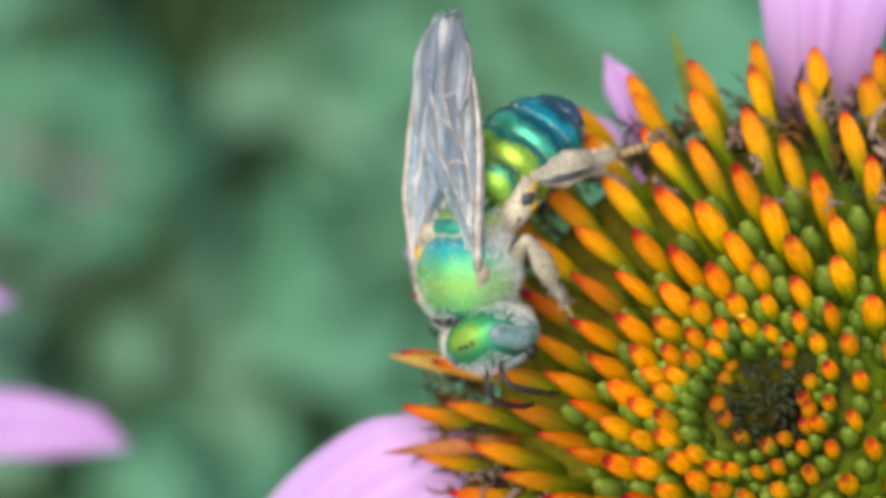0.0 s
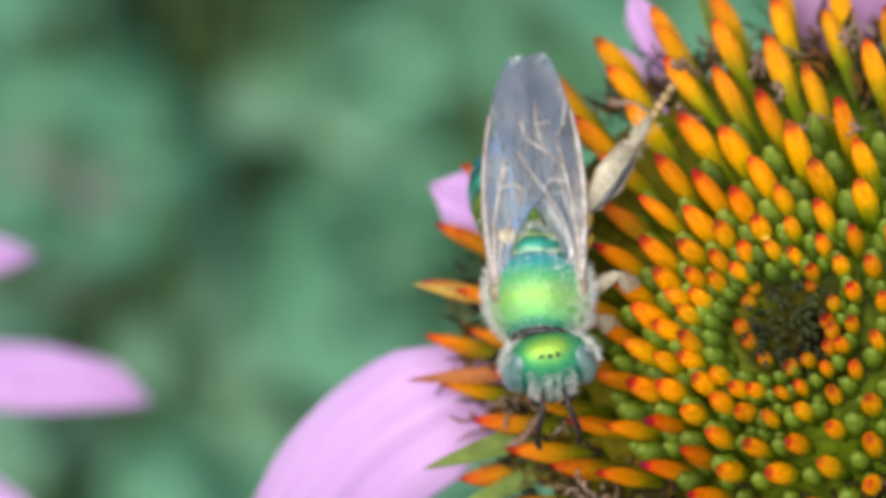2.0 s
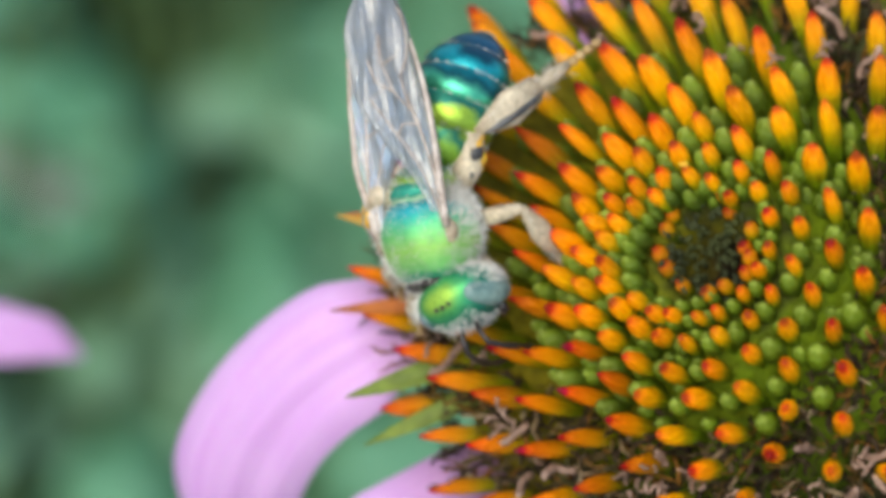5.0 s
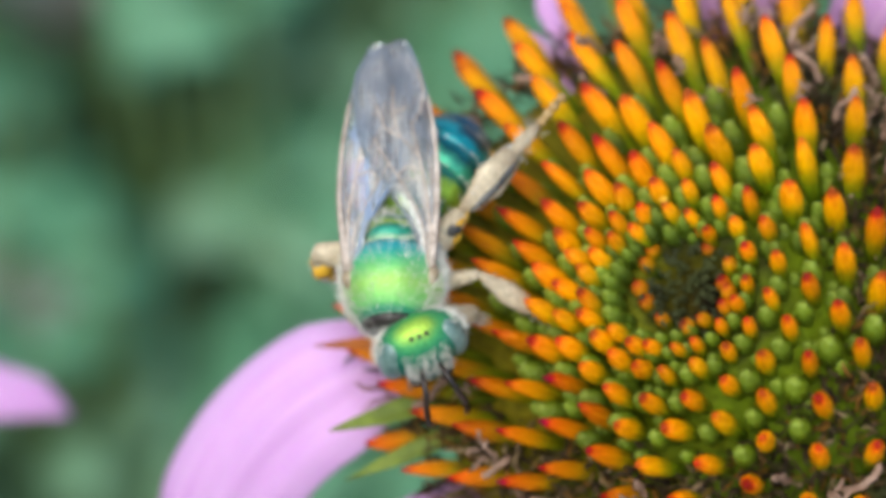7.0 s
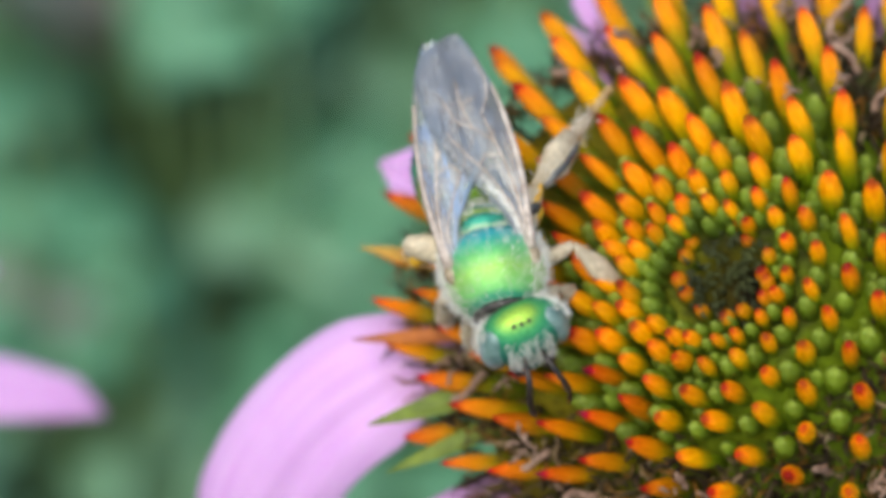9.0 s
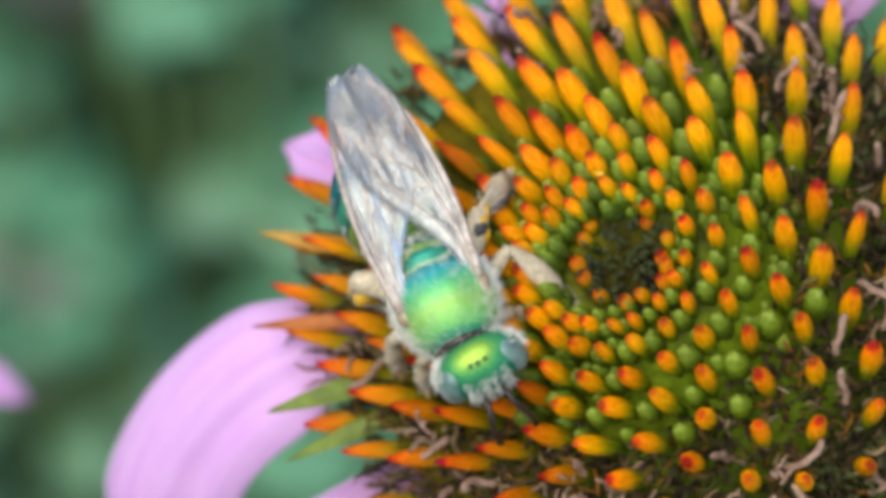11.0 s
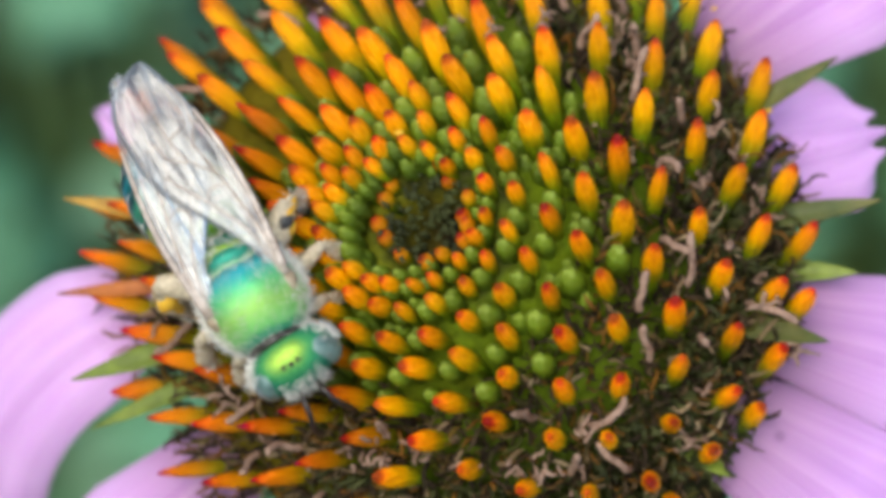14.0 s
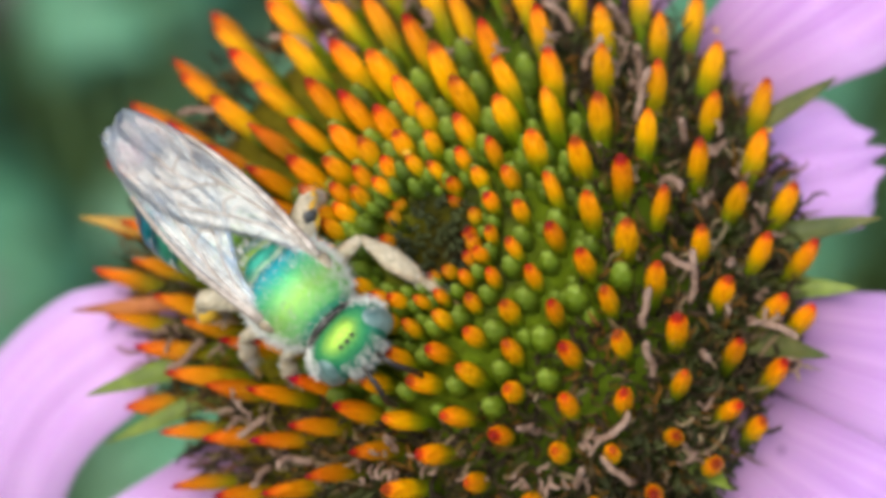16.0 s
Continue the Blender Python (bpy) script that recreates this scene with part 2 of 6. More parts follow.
def wing_material():
    """Thin membrane: mostly clear, smoky toward the tip, pleated lengthwise, with a sheen that grows at grazing angles."""
    m, t, p = material("smoky_wing")
    co = object_coords(t)
    sep = t.nodes.new("ShaderNodeSeparateXYZ")
    t.links.new(co, sep.inputs[0])
    pleat = t.nodes.new("ShaderNodeMapping")
    pleat.inputs["Scale"].default_value = (1500, 170, 600)
    t.links.new(co, pleat.inputs[0])
    n, blotch = noise_tex(t, 1.0, 4, pleat.outputs[0]), noise_tex(t, 700, 4, co)
    tip = t.nodes.new("ShaderNodeMapRange")
    tip.inputs["From Min"].default_value, tip.inputs["From Max"].default_value = -2.5 * MM, -6.5 * MM
    t.links.new(sep.outputs[1], tip.inputs[0])
    clear = t.nodes.new("ShaderNodeBsdfTransparent")
    t.links.new(ramp(t, [(0.0, (0.95, 0.94, 0.92)), (1.0, (0.80, 0.75, 0.71))], tip.outputs[0]).outputs[0], clear.inputs[0])
    film = t.nodes.new("ShaderNodeBsdfDiffuse")
    # film colour whitened in streaks, with some of the sky's reflection painted in
    t.links.new(ramp(t, [(0.32, (0.42, 0.38, 0.36)), (0.52, (0.74, 0.73, 0.74)), (0.66, (0.94, 0.95, 0.98))], n.outputs[0]).outputs[0], film.inputs[0])
    gloss = t.nodes.new("ShaderNodeBsdfGlossy")
    gloss.inputs["Color"].default_value = (0.86, 0.93, 1.0, 1)
    gloss.inputs["Roughness"].default_value = 0.28
    wave = node(t, "ShaderNodeBump", Strength=1.0, Distance=0.0003)
    t.links.new(n.outputs[0], wave.inputs["Height"])
    t.links.new(wave.outputs[0], gloss.inputs["Normal"])
    body = t.nodes.new("ShaderNodeMixShader")
    thick = math_node(t, "MULTIPLY_ADD", math_node(t, "MULTIPLY", n.outputs[0], blotch.outputs[0]), 0.20)
    thick.node.inputs[2].default_value = 0.012
    t.links.new(thick, body.inputs[0])
    t.links.new(clear.outputs[0], body.inputs[1])
    t.links.new(film.outputs[0], body.inputs[2])
    fres = node(t, "ShaderNodeFresnel", IOR=1.95)
    t.links.new(wave.outputs[0], fres.inputs["Normal"])
    skin = t.nodes.new("ShaderNodeMixShader")
    t.links.new(math_node(t, "MULTIPLY", fres.outputs[0], 0.85), skin.inputs[0])
    t.links.new(body.outputs[0], skin.inputs[1])
    t.links.new(gloss.outputs[0], skin.inputs[2])
    t.links.new(skin.outputs[0], t.nodes["Material Output"].inputs[0])
    return m


def dry_material():
    """Crumpled dead florets: each strand its own brown, from near black to straw."""
    m, t, p = material("withered_strands")
    geo = t.nodes.new("ShaderNodeNewGeometry")
    n = noise_tex(t, 3000, 4, object_coords(t))
    c = ramp(t, [(0.0, (0.020, 0.012, 0.007)), (0.45, (0.07, 0.045, 0.025)), (0.6, (0.05, 0.06, 0.010)), (0.72, (0.22, 0.09, 0.012)), (0.86, (0.12, 0.08, 0.03)), (0.93, (0.24, 0.16, 0.09)), (1.0, (0.48, 0.36, 0.22))], geo.outputs["Random Per Island"])
    t.links.new(mix(t, "MULTIPLY", c.outputs[0], ramp(t, [(0.3, (0.5, 0.5, 0.5)), (0.7, (1.3, 1.3, 1.3))], n.outputs[0]).outputs[0], 0.8), p.inputs["Base Color"])
    p.inputs["Roughness"].default_value = 0.8
    p.inputs["Specular IOR Level"].default_value = 0.2
    bump(t, p, n.outputs[0], 0.6, 0.00006)
    return m


def cone_material():
    """Fleshy green in the middle of the cone, dried brown toward the rim with gap shade painted in."""
    m, t, p = material("cone_flesh")
    co = object_coords(t)
    flat = t.nodes.new("ShaderNodeMapping")
    flat.inputs["Scale"].default_value = (1, 1, 0)
    t.links.new(co, flat.inputs[0])
    ln = t.nodes.new("ShaderNodeVectorMath")
    ln.operation = "LENGTH"
    t.links.new(flat.outputs[0], ln.inputs[0])
    n1, n2 = noise_tex(t, 500, 5, co), noise_tex(t, 2600, 3, co)
    r = math_node(t, "ADD", math_node(t, "MULTIPLY", ln.outputs["Value"], 80.0), math_node(t, "MULTIPLY", math_node(t, "SUBTRACT", n1.outputs[0], 0.5), 0.35))
    # near-black outer stops hold the shade between the spines as well as dried brown
    c = ramp(t, [(0.06, (0.016, 0.011, 0.005)), (0.13, (0.035, 0.04, 0.006)), (0.22, (0.11, 0.16, 0.004)), (0.5, (0.09, 0.14, 0.005)), (0.70, (0.03, 0.04, 0.006)), (0.9, (0.024, 0.018, 0.008))], r)
    sep = t.nodes.new("ShaderNodeSeparateXYZ")
    t.links.new(co, sep.inputs[0])
    dry = math_node(t, "ADD", math_node(t, "MULTIPLY", sep.outputs[0], -95.0), math_node(t, "MULTIPLY", math_node(t, "SUBTRACT", n1.outputs[0], 0.5), 1.2))
    rust = ramp(t, [(0.05, (0, 0, 0)), (0.55, (0.85, 0.85, 0.85))], dry)
    c_dry = mix(t, "MIX", c.outputs[0], (0.20, 0.15, 0.006), rust.outputs[0])
    t.links.new(mix(t, "MULTIPLY", c_dry, ramp(t, [(0.25, (0.45, 0.45, 0.45)), (0.75, (1.3, 1.3, 1.3))], n2.outputs[0]).outputs[0], 0.8), p.inputs["Base Color"])
    p.inputs["Roughness"].default_value = 0.75
    p.inputs["Specular IOR Level"].default_value = 0.12
    bump(t, p, n2.outputs[0], 0.8, 0.0002)
    return m


def bud_material():
    """Closed disc floret: waxy yellow-green, each a little different, paler at its top."""
    m, t, p = material("green_bud")
    co = object_coords(t)
    sep = t.nodes.new("ShaderNodeSeparateXYZ")
    t.links.new(co, sep.inputs[0])
    info = t.nodes.new("ShaderNodeObjectInfo")
    n = noise_tex(t, 2.2, 4, co)
    h = math_node(t, "ADD", math_node(t, "MULTIPLY", sep.outputs[2], 0.35), math_node(t, "MULTIPLY", n.outputs[0], 0.5))
    c = ramp(t, [(0.0, (0.050, 0.085, 0.003)), (0.42, (0.105, 0.165, 0.005)), (0.8, (0.25, 0.33, 0.05))], h)
    hue = node(t, "ShaderNodeHueSaturation")
    t.links.new(c.outputs[0], hue.inputs["Color"])
    v = math_node(t, "MULTIPLY_ADD", info.outputs["Random"], 0.7)
    v.node.inputs[2].default_value = 0.8
    t.links.new(v, hue.inputs["Value"])
    t.links.new(hue.outputs[0], p.inputs["Base Color"])
    p.inputs["Roughness"].default_value = 0.45
    p.inputs["Specular IOR Level"].default_value = 0.3
    p.inputs["Subsurface Weight"].default_value = 0.15
    p.inputs["Subsurface Radius"].default_value = (0.5, 0.8, 0.2)
    p.inputs["Subsurface Scale"].default_value = 0.3
    bump(t, p, n.outputs[0], 0.3, 0.15)
    return m


M_SPINE = spine_material()
M_SPINE_YOUNG = spine_material("rusty_young_spine", 0.55)
M_SPINE_RIPE = spine_material("ripe_orange_spine", 1.05, 0.22)
M_SPINE_RUST = spine_material("rusty_orange_spine", 0.74, 0.24, 0.472)
M_CONE = cone_material()
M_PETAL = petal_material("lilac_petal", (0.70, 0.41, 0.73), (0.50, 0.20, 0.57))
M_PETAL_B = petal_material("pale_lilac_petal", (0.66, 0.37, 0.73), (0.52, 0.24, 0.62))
M_DISC = simple("dark_disc", (0.016, 0.02, 0.006), (0.06, 0.075, 0.015), 0.8, 700, 2600, 0.1)
M_BUD = bud_material()
M_DRY = dry_material()
M_CURL = simple("pinkish_dry_style", (0.17, 0.095, 0.06), (0.44, 0.29, 0.22), 0.7, 1500, 6000, 0.04)
M_CHAFF = simple("dark_green_chaff", (0.02, 0.028, 0.006), (0.10, 0.11, 0.025), 0.7, 900, 4000, 0.05)
M_BRACT = simple("green_bract", (0.08, 0.13, 0.010), (0.22, 0.29, 0.03), 0.5, 500, 3000, 0.04, sss=0.1)
M_BRACT_O = simple("olive_bract", (0.045, 0.075, 0.012), (0.17, 0.16, 0.04), 0.5, 500, 3000, 0.04, sss=0.1)
M_BRACT_R = simple("rusty_bract", (0.20, 0.045, 0.008), (0.56, 0.16, 0.015), 0.5, 500, 3000, 0.04, sss=0.1)
M_BRACT_Y = simple("yellowing_bract", (0.28, 0.14, 0.015), (0.60, 0.34, 0.05), 0.5, 500, 3000, 0.04, sss=0.1)
M_POLLEN = simple("yellow_pollen", (0.60, 0.29, 0.015), (0.88, 0.52, 0.04), 0.8, 3000, 9000, 0.05)
M_STEM = simple("hairy_green_stem", (0.04, 0.09, 0.02), (0.10, 0.18, 0.05), 0.6, 250, 2200, 0.1)
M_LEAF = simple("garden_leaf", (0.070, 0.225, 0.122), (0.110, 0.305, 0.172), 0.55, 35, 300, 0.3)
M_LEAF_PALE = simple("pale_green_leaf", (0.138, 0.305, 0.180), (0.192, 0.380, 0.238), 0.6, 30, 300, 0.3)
# the garden leaf scaled darker, so shade near the gaps sits in its colour
M_LEAF_SHADE = simple("shaded_garden_leaf", (0.024, 0.075, 0.042), (0.045, 0.125, 0.070), 0.55, 35, 300, 0.3)
M_LEAF_DULL = simple("greyish_dry_leaf", (0.15, 0.19, 0.15), (0.24, 0.27, 0.23), 0.7, 30, 300, 0.3)
M_STRAW = simple("pale_dry_stalk", (0.26, 0.23, 0.20), (0.42, 0.38, 0.34), 0.7, 40, 300, 0.3)
M_SOIL = simple("shaded_soil", (0.018, 0.028, 0.02), (0.045, 0.06, 0.045), 0.9, 18, 160, 2.0)


# ---- mesh helpers ----
def part(name, bm, mat, parent, label="", smooth=True):
    """One mesh object under a thing or under a part."""
    me = bpy.data.meshes.new(name)
    bm.normal_update()
    bm.to_mesh(me)
    bm.free()
    return mesh_part(name, me, mat, parent, label, smooth)


def mesh_part(name, me, mat, parent, label="", smooth=True):
    if mat is not None and not me.materials:
        me.materials.append(mat)
    if smooth:
        me.polygons.foreach_set("use_smooth", [True] * len(me.polygons))
    ob = new(name, me)
    ob.parent = parent
    if label:
        tagged(ob, label)
    return ob


def add_tube(bm, points, radii, sides=8, flat=1.0, side=Vector((0, 0, 1))):
    """A closed tube through points; flat squeezes it along its second cross axis."""
    points = [Vector(p) for p in points]
    rings = []
    for k, p in enumerate(points):
        d = (points[min(k + 1, len(points) - 1)] - points[max(k - 1, 0)]).normalized()
        u = d.cross(side)
        if u.length < 1e-3:
            u = d.cross(Vector((1, 0.2, 0)))
        u.normalize()
        w = u.cross(d)
        ring = []
        for s in range(sides):
            a = 2 * math.pi * s / sides
            ring.append(bm.verts.new(p + radii[k] * (math.cos(a) * u + flat * math.sin(a) * w)))
        rings.append(ring)
    for a, b in zip(rings, rings[1:]):
        for s in range(sides):
            bm.faces.new((a[s], a[(s + 1) % sides], b[(s + 1) % sides], b[s]))
    bm.faces.new(list(reversed(rings[0])))
    bm.faces.new(rings[-1])
    return rings


def add_blob(bm, centre, size, segments=16, rings=10, turn=None, dent=0.0, seed=0.0):
    """An ellipsoid with a slightly uneven skin."""
    centre = Vector(centre)
    top = bmesh.ops.create_uvsphere(bm, u_segments=segments, v_segments=rings, radius=1.0)["verts"]
    for v in top:
        c = v.co.copy()
        k = 1 + dent * noise.noise(c * 1.7 + Vector((seed, 3.1 * seed, -seed)))
        q = Vector((c.x * size[0], c.y * size[1], c.z * size[2])) * k
        v.co = centre + (turn @ q if turn is not None else q)
    return top


def smooth01(x, a, b):
    u = min(max((x - a) / (b - a), 0.0), 1.0)
    return u * u * (3 - 2 * u)


# ---- the coneflower ----
flower = tagged(new("coneflower"), "open lilac coneflower with a spiny orange and green cone", "flower")
flower.matrix_world = FLOWER


def tip_height(x, y):
    """Height (mm) of the dome on which the spines end, with a shallow dimple a little off the middle."""
    r2 = x * x + y * y
    q2 = (x - DIMPLE_AT[0]) ** 2 + (y - DIMPLE_AT[1]) ** 2
    return -CURVE_A * r2 - CURVE_B * r2 * r2 - DIMPLE * math.exp(-q2 / DIMPLE_R**2)


def lattice(i, j):
    """Place (mm) of the spine on the i-th arm of one family of spirals and the j-th of the other, and its ring."""
    th = SPIRAL["turn"] + i * ARM_TURN + j * (2 * math.pi - ARMS[0] * ARM_TURN) / ARMS[1]
    s = SPIRAL["ring"] + i * ARM_RISE - j * ARMS[0] * ARM_RISE / ARMS[1]
    th += SPIRAL["skew"][0] * math.cos(th) + SPIRAL["skew"][1] * math.sin(th)
    r = s + SPIRAL["bend"][0] * (s - 6) ** 2 + SPIRAL["bend"][1] * (s - 6) ** 3
    x, y = r * math.cos(th), r * math.sin(th)
    e1, e2 = SPIRAL["oval"]
    x, y = x * (1 + e1) + y * e2, y * (1 - e1) + x * e2
    return x + SPIRAL["middle"][0] + SPIRAL["drift"][0] * r * r / 12, y + SPIRAL["middle"][1] + SPIRAL["drift"][1] * r * r / 12, s


def lattice_cells(low, high, di=0.0, dj=0.0):
    """All places of the lattice between two rings, once round; di, dj: a shift to the gaps between the spines."""
    out = []
    for i in range(-40, 41):
        for j in range(-45, 46):
            th = (i + di) * ARM_TURN + (j + dj) * (2 * math.pi - ARMS[0] * ARM_TURN) / ARMS[1] + SPIRAL["turn"]
            x, y, s = lattice(i + di, j + dj)
            if -math.pi <= th < math.pi and low < s < high:
                out.append((x, y, s))
    return sorted(out, key=lambda c: c[2])


def rim(th):
    """The cone reaches out further on one side."""
    return R_RIM + 0.75 * math.cos(th - 2.7) + 0.7 * max(0.0, math.cos(th - 2.3)) ** 3


def spine_way(x, y):
    """The way in which a spine points at a place of the cone; all lean together to one side."""
    ux, uy = LEAN_X[0] + LEAN_X[1] * x + LEAN_X[2] * y, LEAN_Y[0] + LEAN_Y[1] * x + LEAN_Y[2] * y
    n = math.hypot(ux, uy)
    k = min(1.0, 0.93 / max(n, 1e-6))
    return Vector((ux * k, uy * k, math.sqrt(1 - (n * k) ** 2)))


def spine_length(r):
    return 2.0 + 2.2 * smooth01(r, 1.5, 6.0)


def on_cone(x, y, depth=0.0):
    """A point under the dome, the given way down along the spine there (mm)."""
    return Vector((x, y, tip_height(x, y))) - spine_way(x, y) * depth


def spine_mesh(name, bend, slim, sharp=False):
    bm = bmesh.new()
    prof = [(0.0, 0.060), (0.30, 0.070), (0.50, 0.082), (0.62, 0.088), (0.72, 0.084), (0.82, 0.068), (0.90, 0.047), (0.96, 0.026), (0.99, 0.012), (1.0, 0.004)] if sharp else [(0.0, 0.050), (0.30, 0.056), (0.48, 0.068), (0.60, 0.082), (0.70, 0.091), (0.79, 0.090), (0.87, 0.078), (0.93, 0.059), (0.975, 0.037), (0.995, 0.020), (1.0, 0.006)]
    add_tube(bm, [(bend * (z - 0.5) ** 2, 0.0, z) for z, _ in prof], [w * slim for _, w in prof], 8, 0.84, Vector((1, 0, 0)))
    me = bpy.data.meshes.new(name)
    bm.normal_update()
    bm.to_mesh(me)
    bm.free()
    return me


SPINES = [spine_mesh("spine", b, s) for b, s in ((0.08, 1.0), (0.03, 0.93), (-0.04, 1.05), (0.12, 0.96))]
RIPE_SPINES = [me.copy() for me in SPINES]
for plain, ripe in zip(SPINES, RIPE_SPINES):
    plain.materials.append(M_SPINE)
    ripe.materials.append(M_SPINE_RIPE)
RUSTY_SPINES = [spine_mesh("spine", b, s, True) for b, s in ((0.10, 1.0), (0.05, 0.9), (-0.06, 1.08), (0.14, 0.96))]
for me in RUSTY_SPINES:
    me.materials.append(M_SPINE_RUST)
YOUNG_SPINE = spine_mesh("young_spine", 0.12, 1.0)
rng = random.Random(4)


def spine_matrix(x, y, length, yaw=0.0, tilt=0.0, up=0.0):
    d = spine_way(x, y)
    side = d.cross(Vector((0.2, 0.1, 1))).normalized()
    d = (d + side * yaw + side.cross(d) * tilt).normalized()
    across = d.cross(side).normalized()
    m = Matrix((across, d.cross(across), d)).transposed().to_4x4()
    m.translation = (Vector((x, y, tip_height(x, y) + up)) - d * length) * MM
    return m, d


for x, y, s in lattice_cells(0.9, 14.8):
    r, th = math.hypot(x, y), math.atan2(y, x)
    s = math.hypot(x - DIMPLE_AT[0], y - DIMPLE_AT[1])
    if r > rim(th) or s < 1.45:
        continue
    length = spine_length(s) * rng.uniform(0.94, 1.06)
    m, d = spine_matrix(x + rng.uniform(-0.08, 0.08), y + rng.uniform(-0.08, 0.08), length, rng.uniform(-0.08, 0.08), rng.uniform(-0.08, 0.08), rng.uniform(-0.14, 0.12))
    ripe = s > 4.0 and math.cos(th - 2.35) * min(1, r / 7) + rng.uniform(-0.3, 0.3) > 0.45
    rusty = s > 5.2 and math.cos(th + 2.75) * min(1, r / 7) + rng.uniform(-0.12, 0.12) > 0.62
    ob = mesh_part("spine", (RUSTY_SPINES if rusty else RIPE_SPINES if ripe else SPINES)[rng.randrange(4)], None, flower)
    wide = (0.64 + 0.31 * smooth01(s, 1.4, 5.2)) * rng.uniform(0.93, 1.07) * 4.2 / length
    ob.matrix_local = m @ Matrix.Rotation(rng.uniform(-0.9, 0.9), 4, "Z") @ Matrix.Diagonal((length * wide * MM, length * wide * MM, length * MM, 1))

# short young spines crowd round the dimple in the middle
for k in range(14):
    r, th = 1.25 + 0.35 * ((k * 5 % 14) / 14), GOLD * k
    x, y = DIMPLE_AT[0] + r * math.cos(th), DIMPLE_AT[1] + r * math.sin(th)
    length = rng.uniform(1.1, 1.6)
    m, d = spine_matrix(x, y, length, rng.uniform(-0.25, 0.25), rng.uniform(-0.25, 0.25), -rng.uniform(0.15, 0.5))
    ob = mesh_part("young_spine", YOUNG_SPINE, M_SPINE_YOUNG, flower)
    wide = rng.uniform(2.6, 3.3) / length
    ob.matrix_local = m @ Matrix.Diagonal((length * wide * MM, length * wide * MM, length * MM, 1))

# the receptacle under the spines
bm = bmesh.new()
loops = []
for i in range(40):
    r = 12.2 * (i / 39) ** 0.8 + 0.02
    loop = []
    for k in range(80):
        a = 2 * math.pi * k / 80
        x, y = r * math.cos(a), r * math.sin(a)
        p = on_cone(x, y, (0.66 + 0.10 * smooth01(r, 5.5, 10.0)) * spine_length(r))
        p.z += 0.16 * noise.noise(p * 1.8)
        loop.append(p)
    loops.append(loop)
for k, (shrink, z) in enumerate(((0.96, -1.2), (0.72, -2.4), (0.30, -3.0))):
    loops.append([Vector((p.x * shrink, p.y * shrink, (1 - 0.45 * (k + 1) / 1.35) * p.z + 0.45 * (k + 1) / 1.35 * (BASE_Z + z) if k < 2 else BASE_Z + z)) for p in loops[39]])
rings = [[bm.verts.new(p * MM) for p in loop] for loop in loops]
for a, b in zip(rings, rings[1:]):
    for k in range(80):
        bm.faces.new((b[k], b[(k + 1) % 80], a[(k + 1) % 80], a[k]))
bm.faces.new(rings[0])
part("receptacle", bm, M_CONE, flower, "dark green bumpy receptacle")

# round green floret buds in the gaps between the inner spines
bm = bmesh.new()
add_blob(bm, (0, 0, -0.9), (1, 1, 2.0), 12, 9, None, 0.22)
bud_mesh = bpy.data.meshes.new("floret_bud")
bm.to_mesh(bud_mesh)
bm.free()
for di, dj, size, low, chance in ((0.5, 0.5, 0.41, 1.35, 0.95), (0.42, -0.35, 0.34, 1.9, 0.75), (0.15, 0.62, 0.32, 2.1, 0.4), (0.7, 0.15, 0.32, 2.1, 0.4)):
    for x, y, s in lattice_cells(0.0, 8.2, di, dj):
        th = math.atan2(y, x)
        s = math.hypot(x - DIMPLE_AT[0], y - DIMPLE_AT[1])
        if rng.random() > chance or s < 1.6 or s > 6.9 - 0.9 * math.cos(th + 0.9) + rng.uniform(-0.5, 0.4):
            continue
        x, y = x + rng.uniform(-0.10, 0.10), y + rng.uniform(-0.10, 0.10)
        m, d = spine_matrix(x, y, 1.0)
        grown = size * (0.60 + 0.34 * smooth01(s, 1.8, 4.5) - 0.10 * smooth01(s, 4.5, 7.0)) * rng.uniform(0.82, 1.15)
        m.translation = on_cone(x, y, low * (0.45 + 0.55 * smooth01(s, 1.5, 5.0)) + rng.uniform(-0.12, 0.15)) * MM
        ob = mesh_part("floret_bud", bud_mesh, M_BUD, flower)
        ob.matrix_local = m @ Matrix.Diagonal((grown * MM, grown * MM, grown * MM, 1))


def curl_points(start, d, n, step, wobble, seed):
    r2 = random.Random(seed)
    p, way, pts = Vector(start), Vector(d), []
    for _ in range(n):
        pts.append(p.copy())
        way = (way + Vector((r2.uniform(-1, 1), r2.uniform(-1, 1), r2.uniform(-1, 1))) * wobble).normalized()
        p = p + way * step
    return pts


# withered florets among the outer spines, a tangle too fine to pick apart
bm, bm2 = bmesh.new(), bmesh.new()
count = 0
for di, dj in ((0.5, 0.5), (0.5, 0.0), (0.0, 0.5)):
    for x, y, s in lattice_cells(5.6, 14.0, di, dj):
        th = math.atan2(y, x)
        if math.hypot(x, y) > rim(th) + 0.2 or s < 5.6 + 6.5 * max(0.0, math.cos(th - 2.3)):
            continue
        d = spine_way(x, y)
        for j in range(12):
            count += 1
            wide = rng.uniform(0.35, 0.95)
            start = on_cone(x, y, rng.uniform(2.0, 2.9)) + Vector((rng.uniform(-0.6, 0.6), rng.uniform(-0.6, 0.6), rng.uniform(-0.3, 0.2)))
            pts = curl_points(start, d, 6, rng.uniform(0.10, 0.27), 0.65, count)
            add_tube(bm, [p * MM for p in pts], [w * wide * MM for w in (0.08, 0.10, 0.07, 0.09, 0.06, 0.03)], 4, 0.5)
